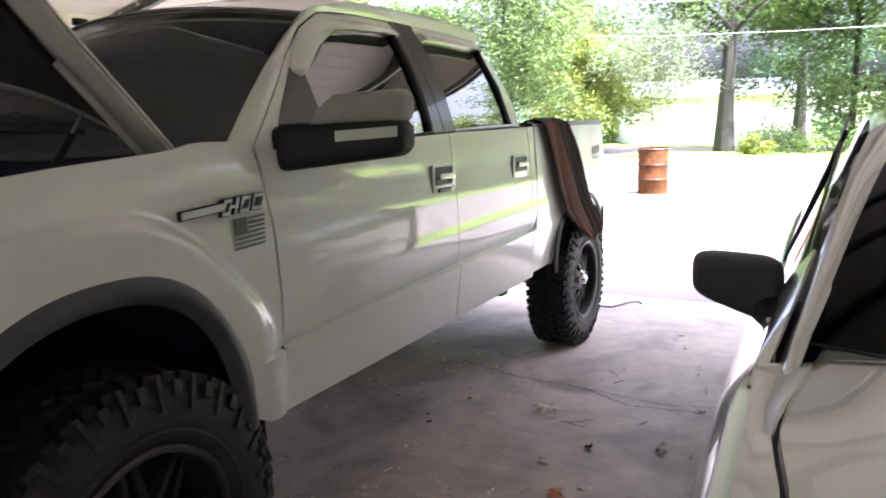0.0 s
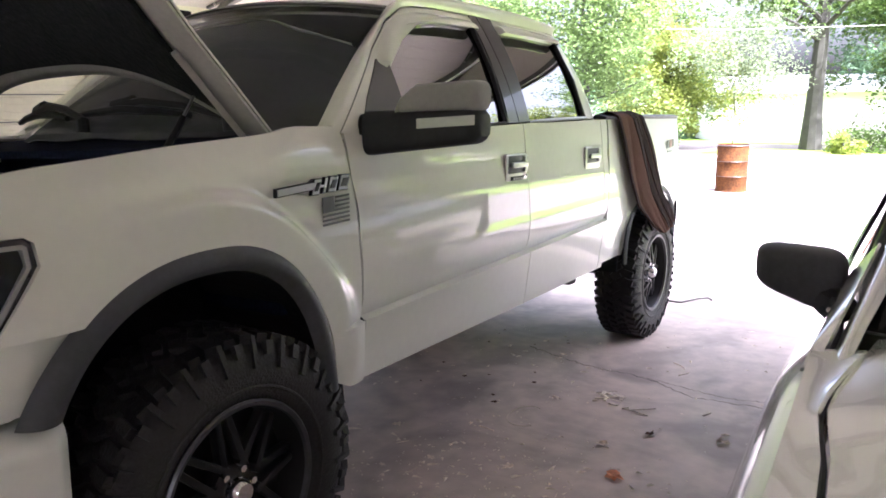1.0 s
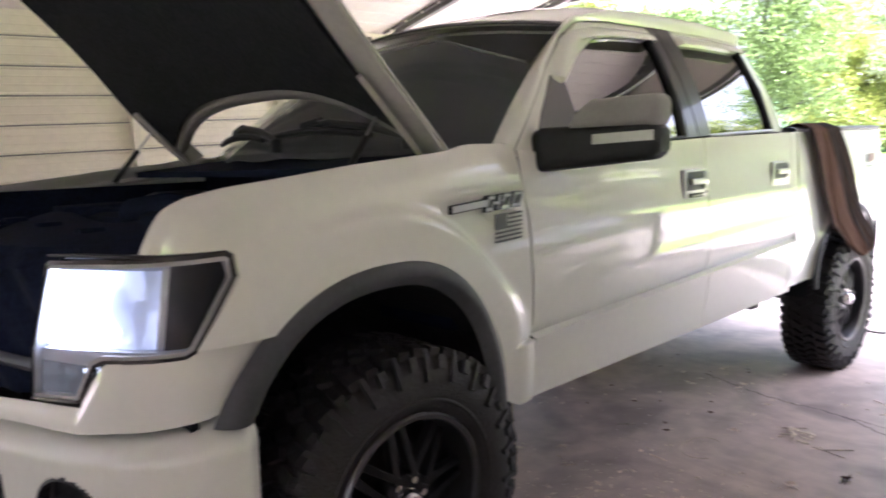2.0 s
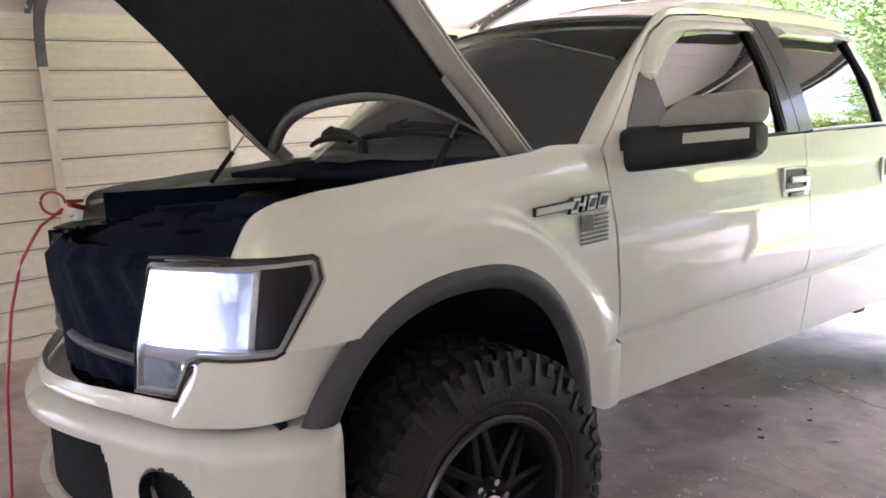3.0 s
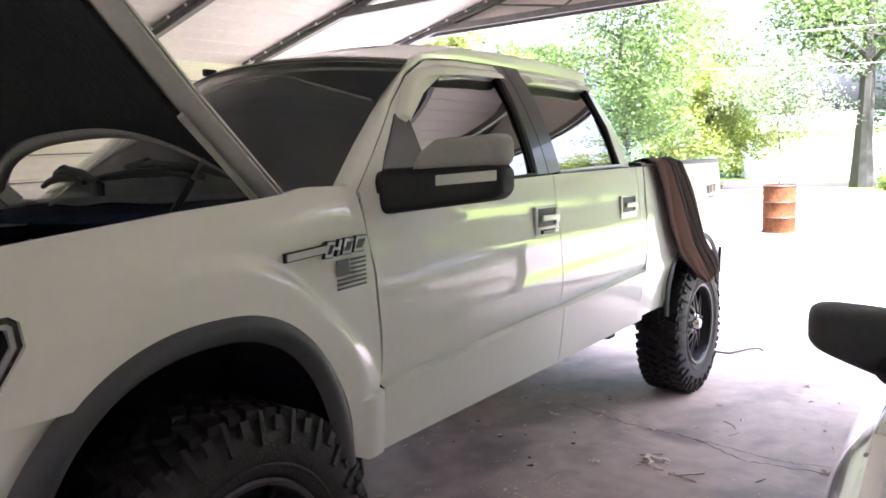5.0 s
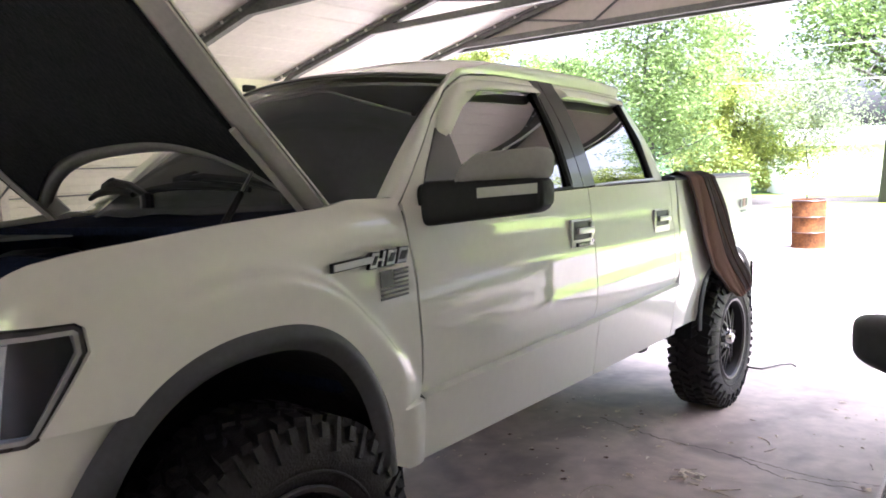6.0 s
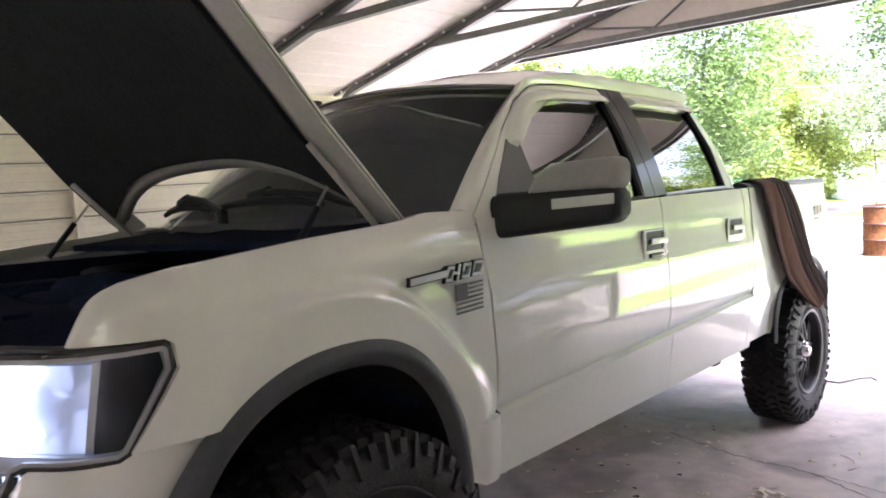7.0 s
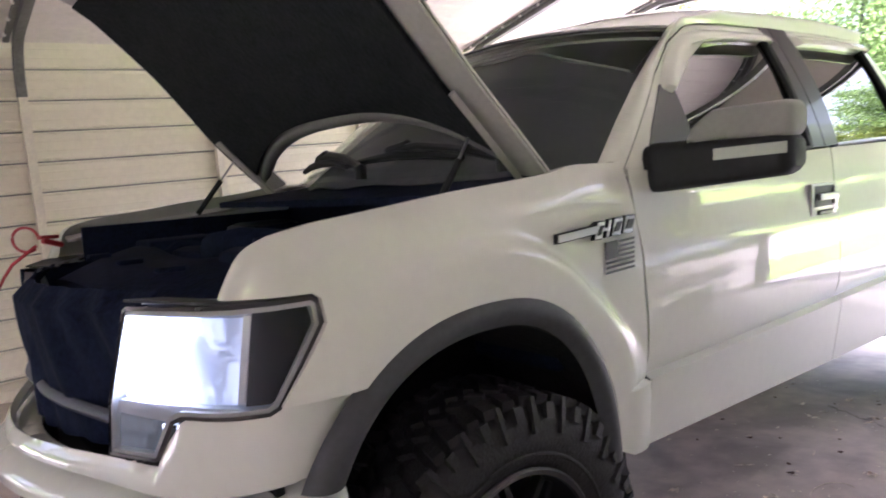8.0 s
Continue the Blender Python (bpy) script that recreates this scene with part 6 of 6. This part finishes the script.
cord = [(-0.6, 4.55, 0.006), (-0.25, 4.72, 0.006), (-0.05, 4.70, 0.006), (0.05, 4.86, 0.02), (0.123, 4.944, 0.02), (0.15, 4.93, 0.006)]
settle(tagged(part("cord", tubed([curve_at(cord, k / 20) for k in range(21)], 0.007, 6), WIRE), "dark cord lying on the slab edge", "cord"))


def grit_mesh():
    r = random.Random(9)
    bm = bmesh.new()
    for k in range(620):
        x, y = r.uniform(-0.6, 1.25), r.uniform(0.6, 4.3)
        if r.random() < 0.3:
            x, y = r.uniform(-1.1, 0.0), r.uniform(1.8, 3.4)
        if r.random() < 0.45:
            x, y = r.gauss(0.05, 0.30), r.gauss(1.25, 0.30)
        s = r.uniform(0.002, 0.006) if r.random() < 0.8 else r.uniform(0.006, 0.014)
        a = r.uniform(0, 6.28)
        rot = Matrix.Translation((x, y, s * 0.45)) @ Matrix.Rotation(a, 4, "Z") @ Matrix.Diagonal((r.uniform(1, 3.5), 1, 0.6, 1))
        vs = [bm.verts.new(rot @ Vector(p)) for p in ((s, 0, 0), (-s * 0.5, s * 0.8, 0), (-s * 0.5, -s * 0.8, 0), (0, 0, s))]
        for f in ((0, 1, 3), (1, 2, 3), (2, 0, 3)):
            bm.faces.new([vs[i] for i in f])
    return bm


settle(tagged(part("grit", grit_mesh(), PAPER, smooth=False), "scattered grit and crumbs on the slab", "grit", kind="stuff"))


def crack_mesh(pts, w):
    r = random.Random(len(pts))
    bm = bmesh.new()
    ps = [curve_at(pts, k / 60) for k in range(61)]
    rows = []
    for k, p in enumerate(ps):
        j = r.uniform(-0.012, 0.012)
        ww = w * r.uniform(0.4, 1.3)
        rows.append((bm.verts.new((p.x, p.y + j - ww, 0.0012)), bm.verts.new((p.x, p.y + j + ww, 0.0012))))
    for a, b in zip(rows, rows[1:]):
        bm.faces.new((a[0], b[0], b[1], a[1]))
    return bm


part("crack", crack_mesh([(-0.55, 2.95), (-0.1, 2.80), (0.3, 2.78), (0.6, 2.62), (0.967, 2.673)], 0.004), CRACK, floor, smooth=False)
part("crack", crack_mesh([(0.3, 2.78), (0.75, 2.70), (1.2, 2.83)], 0.003), CRACK, floor, smooth=False)

# ---- outside: trees, barrel, house, wires ----
def leaf_quads(bm, c, n, spread, size, r, flat=1.0):
    for _ in range(n):
        d = Vector((r.gauss(0, 1), r.gauss(0, 1), r.gauss(0, 1) * flat))
        d = d.normalized() * spread * (r.random() ** 0.4)
        p = c + d
        a = Vector((r.gauss(0, 1), r.gauss(0, 1), r.gauss(0, 0.6))).normalized()
        b = a.cross(Vector((r.gauss(0, 1), r.gauss(0, 1), r.gauss(0, 1)))).normalized()
        s = size * r.uniform(0.6, 1.3)
        q = [p - a * s, p + b * s * 0.45, p + a * s, p - b * s * 0.45]
        bm.faces.new([bm.verts.new(v) for v in q])


def tree(base, height, crown, seed, leaf, label, trunk=0.22, low=0.28, clumps=60, per=70, size=0.16, lean=0.0, name="tree"):
    r = random.Random(seed)
    base = Vector((base[0], base[1], rise(base[1])))
    t = thing(name, base, label, "tree", "trees beyond the yard")
    wood = bmesh.new()
    spine = [base + Vector((lean * u * height + r.uniform(-0.12, 0.12) * u * 3, r.uniform(-0.12, 0.12) * u * 3, height * 0.9 * u)) for u in np.linspace(0, 1, 8)]
    tube(wood, spine, [trunk * (1.25 if i == 0 else 1 - 0.12 * i) for i in range(8)], 9)
    tips = []
    for k in range(16):
        u = r.uniform(low, 0.95)
        p = spine[min(6, int(u * 7))].lerp(spine[min(7, int(u * 7) + 1)], (u * 7) % 1)
        a = r.uniform(0, 2 * math.pi)
        ln = crown * r.uniform(0.6, 1.0) * (1.1 - 0.5 * u)
        q = p + Vector((math.cos(a) * ln, math.sin(a) * ln, ln * r.uniform(0.1, 0.7)))
        m = p.lerp(q, 0.5) + Vector((0, 0, r.uniform(-0.1, 0.25)))
        tube(wood, [p, m, q], [trunk * 0.32, trunk * 0.2, trunk * 0.06], 6)
        tips += [q, m]
        for _ in range(2):
            q2 = m + Vector((r.gauss(0, 1), r.gauss(0, 1), r.gauss(0.3, 0.6))) * ln * 0.35
            tube(wood, [m, q2], [trunk * 0.13, trunk * 0.04], 5)
            tips.append(q2)
    part("trunk", wood, BARK, t)
    bm = bmesh.new()
    for _ in range(clumps):
        c = r.choice(tips) + Vector((r.gauss(0, 1), r.gauss(0, 1), r.gauss(0, 0.8))) * crown * 0.22
        leaf_quads(bm, c, int(per * 2.2), crown * r.uniform(0.14, 0.34), size * 0.63, r, 0.7)
    part("crown", bm, leaf, t, smooth=False, recalc=False)
    return t


def shrub(base, radius, height, seed, leaf, label, n=1500, size=0.08, name="shrub"):
    r = random.Random(seed)
    base = Vector((base[0], base[1], rise(base[1])))
    t = thing(name, base, label, "shrub", "shrubs by the yard")
    wood = bmesh.new()
    tips = []
    for k in range(9):
        a = r.uniform(0, 6.28)
        q = base + Vector((math.cos(a) * radius * r.uniform(0.2, 0.8), math.sin(a) * radius * r.uniform(0.2, 0.8), height * r.uniform(0.5, 0.9)))
        tube(wood, [base, base.lerp(q, 0.5) + Vector((0, 0, 0.1)), q], [0.03, 0.02, 0.008], 5)
        tips.append(q)
    part("stems", wood, BARK, t)
    bm = bmesh.new()
    for k in range(26):
        a, rr = r.uniform(0, 6.28), radius * math.sqrt(r.random())
        c = base + Vector((math.cos(a) * rr, math.sin(a) * rr, height * r.uniform(0.15, 0.85) * (1 - 0.4 * (rr / radius) ** 2)))
        leaf_quads(bm, c, n // 26, radius * 0.32, size, r, 0.8)
    part("crown", bm, leaf, t, smooth=False, recalc=False)
    return t


G, YG, BG = "leafy green broadleaf tree in summer sun", "yellow-green sunlit broadleaf tree", "dark green broadleaf tree in the wood edge"
tree((-7.65, 21, 0), 7.0, 3.1, 11, LEAF_A, G, 0.12, 0.14, 105, 95, 0.12)
tree((-20.5, 31, 0), 8.4, 3.0, 12, LEAF_B, YG, 0.16, 0.10, 130, 90, 0.16)
tree((-19.0, 35, 0), 7.6, 2.6, 13, LEAF_A, G, 0.16, 0.08, 110, 90, 0.16)
tree((-8.6, 33, 0), 6.6, 2.7, 14, LEAF_B, YG, 0.12, 0.08, 130, 90, 0.15)
tree((-5.15, 30, 0), 6.4, 2.3, 16, LEAF_D, "slender pale-leaved tree with drooping foliage", 0.03, 0.34, 100, 34, 0.11)
tree((-3.0, 35.5, 0), 17, 5.2, 15, LEAF_A, "tall broadleaf tree with a bare lower trunk", 0.40, 0.30, 100, 85, 0.19)
tree((-12.5, 43, 0), 9.5, 3.6, 27, LEAF_A, G, 0.2, 0.08, 110, 90, 0.2)
tree((2.2, 40, 0), 15, 5.0, 17, LEAF_A, G, 0.2, 0.07, 170, 95, 0.2)
tree((6.5, 36, 0), 14, 4.8, 18, LEAF_A, G, 0.16, 0.06, 170, 95, 0.19)
tree((14, 38, 0), 12.0, 4.2, 20, LEAF_B, YG, 0.25, 0.05, 170, 90, 0.2)
tree((10.5, 40, 0), 12.5, 4.2, 26, LEAF_B, YG, 0.25, 0.05, 170, 90, 0.2)
tree((18.5, 41, 0), 12.0, 4.5, 25, LEAF_B, YG, 0.25, 0.06, 110, 90, 0.2)
tree((22, 33, 0), 8.5, 4.5, 21, LEAF_B, YG, 0.25, 0.08, 95, 80, 0.2)
tree((30, 24, 0), 8, 4.5, 22, LEAF_A, G, 0.25, 0.08, 95, 80, 0.2)
tree((-0.5, 52, 0), 19, 6.0, 23, LEAF_C, BG, 0.4, 0.15, 95, 80, 0.26)
tree((-25, 27, 0), 8, 3.4, 24, LEAF_A, G, 0.3, 0.1, 90, 80, 0.2)


def far_woods():
    """The wood edge behind: uncountable foliage, with gaps to the sky."""
    r = random.Random(77)
    bm = bmesh.new()
    for k in range(330):
        a = radians(r.uniform(-48, 60))
        d = r.uniform(56, 74)
        c = Vector((math.sin(a) * d, math.cos(a) * d, rise(60) + r.uniform(0.5, 8 if a < -0.1 else 12 if a < 0.1 else 9) * (0.65 + 0.35 * math.sin(a * 9))))
        leaf_quads(bm, c, 75, r.uniform(1.2, 2.8), 0.42, r, 0.8)
    return bm


tagged(part("far_woods", far_woods(), LEAF_C, smooth=False, recalc=False), "distant summer wood edge", "woods", kind="stuff")


def woods_behind():
    r = random.Random(78)
    bm = bmesh.new()
    for k in range(130):
        a = radians(r.uniform(110, 250))
        d = r.uniform(26, 40)
        leaf_quads(bm, Vector((math.sin(a) * d, math.cos(a) * d, r.uniform(0.5, 9))), 60, r.uniform(1.2, 2.6), 0.45, r, 0.8)
    return bm


tagged(part("woods_behind", woods_behind(), LEAF_A, smooth=False, recalc=False), "trees beyond the closed end of the yard", "woods", kind="stuff")

shrub((-7.4, 18.2, 0), 1.5, 2.3, 31, LEAF_C, "dense dark green shrub beside the drive", 2600, 0.07)
shrub((-5.9, 20.0, 0), 1.1, 1.7, 32, LEAF_C, "dense dark green shrub beside the drive", 1800, 0.07)
shrub((-9.2, 19.5, 0), 1.6, 2.6, 33, LEAF_A, "leafy green shrub beside the drive", 2400, 0.08)
shrub((-1.9, 38.5, 0), 1.7, 2.5, 40, PETAL, "white flowering bush beside the tall tree", 2200, 0.09)
shrub((-1.2, 31.6, 0), 0.6, 1.0, 34, LEAF_B, "pale sunlit flowering bush with a tuft of dry stems", 1300, 0.09)
shrub((-0.6, 34.2, 0), 1.6, 1.1, 35, LEAF_A, "low green bush on the lawn edge", 1500, 0.09)
shrub((1.8, 34.0, 0), 2.0, 1.2, 36, LEAF_A, "low green bush on the lawn edge", 1700, 0.09)
shrub((8, 27, 0), 2.2, 2.4, 37, LEAF_B, "yellow-green hedge bush in sun", 2600, 0.1)
shrub((5.2, 27.5, 0), 2.0, 2.2, 38, LEAF_B, "yellow-green hedge bush in sun", 2600, 0.1)
shrub((11, 25.5, 0), 2.2, 2.6, 39, LEAF_A, "leafy hedge bush in sun", 2600, 0.1)


def barrel(base):
    b = thing("oil_drum", base, "rusty orange steel drum standing on the gravel", "barrel")
    prof = [(0.0, 0.03), (0.26, 0.03), (0.27, 0.0), (0.292, 0.0), (0.292, 0.02), (0.284, 0.03)]
    for z in (0.295, 0.575):
        prof += [(0.284, z - 0.03), (0.298, z - 0.01), (0.298, z + 0.01), (0.284, z + 0.03)]
    prof += [(0.284, 0.85), (0.292, 0.86), (0.292, 0.88), (0.278, 0.88), (0.275, 0.84), (0.27, 0.05), (0.0, 0.05)]
    part("body", lathe(bmesh.new(), prof, base, "z", 40), RUST, b)
    for z in (0.295, 0.575, 0.87):
        part("hoop", lathe(bmesh.new(), [(0.294, z - 0.008), (0.301, z), (0.294, z + 0.008)], base, "z", 40), LIP, b)
    return b


barrel((-1.57, 13.4, rise(13.4)))


def house(base, w, d, h, label, name="house"):
    x, y, z = base
    t = thing(name, base, label, "house")
    part("wall", boxed((x, y, z + h / 2), (w, d, h)), HOUSE_WHITE, t, smooth=False)
    h += z
    bm = bmesh.new()
    a = [(x - w / 2 - 0.4, y - d / 2 - 0.4, h), (x + w / 2 + 0.4, y - d / 2 - 0.4, h), (x + w / 2 + 0.4, y + d / 2 + 0.4, h), (x - w / 2 - 0.4, y + d / 2 + 0.4, h), (x - w / 2 - 0.4, y, h + 1.1), (x + w / 2 + 0.4, y, h + 1.1)]
    vs = [bm.verts.new(p) for p in a]
    for f in ((0, 1, 5, 4), (2, 3, 4, 5), (0, 4, 3), (1, 2, 5), (0, 3, 2, 1)):
        bm.faces.new([vs[i] for i in f])
    part("roof", bm, HOUSE_ROOF, t, "pale metal roof", smooth=False)
    part("eave_board", boxed((x, y - d / 2 - 0.42, h + 0.02), (w + 0.8, 0.04, 0.18)), HOUSE_WHITE, t, smooth=False)
    part("door", boxed((x + w * 0.42, y - d / 2 - 0.03, z + 1.05), (0.95, 0.06, 2.1), bevel=0.01), HOUSE_WHITE, t, "white door", smooth=False)
    return t


far_house = house((-6.6, 54.5, rise(52)), 11.5, 7, 3.2, "long white house far behind the trees")
far_house.rotation_euler.z = radians(24)


def porch(base):
    x, y, z = base
    z = rise(y) - 0.18
    base = (x, y, z)
    t = thing("porch", base, "white wooden porch with railings beyond the yard", "porch")
    part("deck", boxed((x, y, z + 0.5), (5, 3, 0.15)), HOUSE_WHITE, t, smooth=False)
    part("roof", boxed((x, y, z + 3.1), (5.6, 3.6, 0.22)), HOUSE_WHITE, t, smooth=False)
    part("rail", boxed((x, y - 1.4, z + 2.62), (5, 0.08, 0.07)), HOUSE_WHITE, t, smooth=False)
    for k in range(4):
        part("post", boxed((x - 2.3 + 1.53 * k, y - 1.4, z + 1.8), (0.14, 0.14, 2.5)), HOUSE_WHITE, t, smooth=False)
    for k in range(18):
        part("baluster", boxed((x - 2.4 + 0.28 * k, y - 1.4, z + 2.1), (0.06, 0.05, 1.0)), HOUSE_WHITE, t, smooth=False)
    part("wall", boxed((x, y + 2.2, z + 1.6), (5, 1.4, 3.0)), HOUSE_WHITE, t, smooth=False)
    return t


porch((5.0, 50, 0))

for z, y in ((3.41, 24), (4.5, 24.3)):
    pts = [(x, y, z - 0.014 * x + 0.0049 * min(x, 0) ** 2) for x in range(-32, 33, 4)]
    tagged(part("power_line", tubed(pts, 0.0045, 5), HOUSE_WHITE), "thin pale overhead wire across the yard", "wire", "overhead wires")
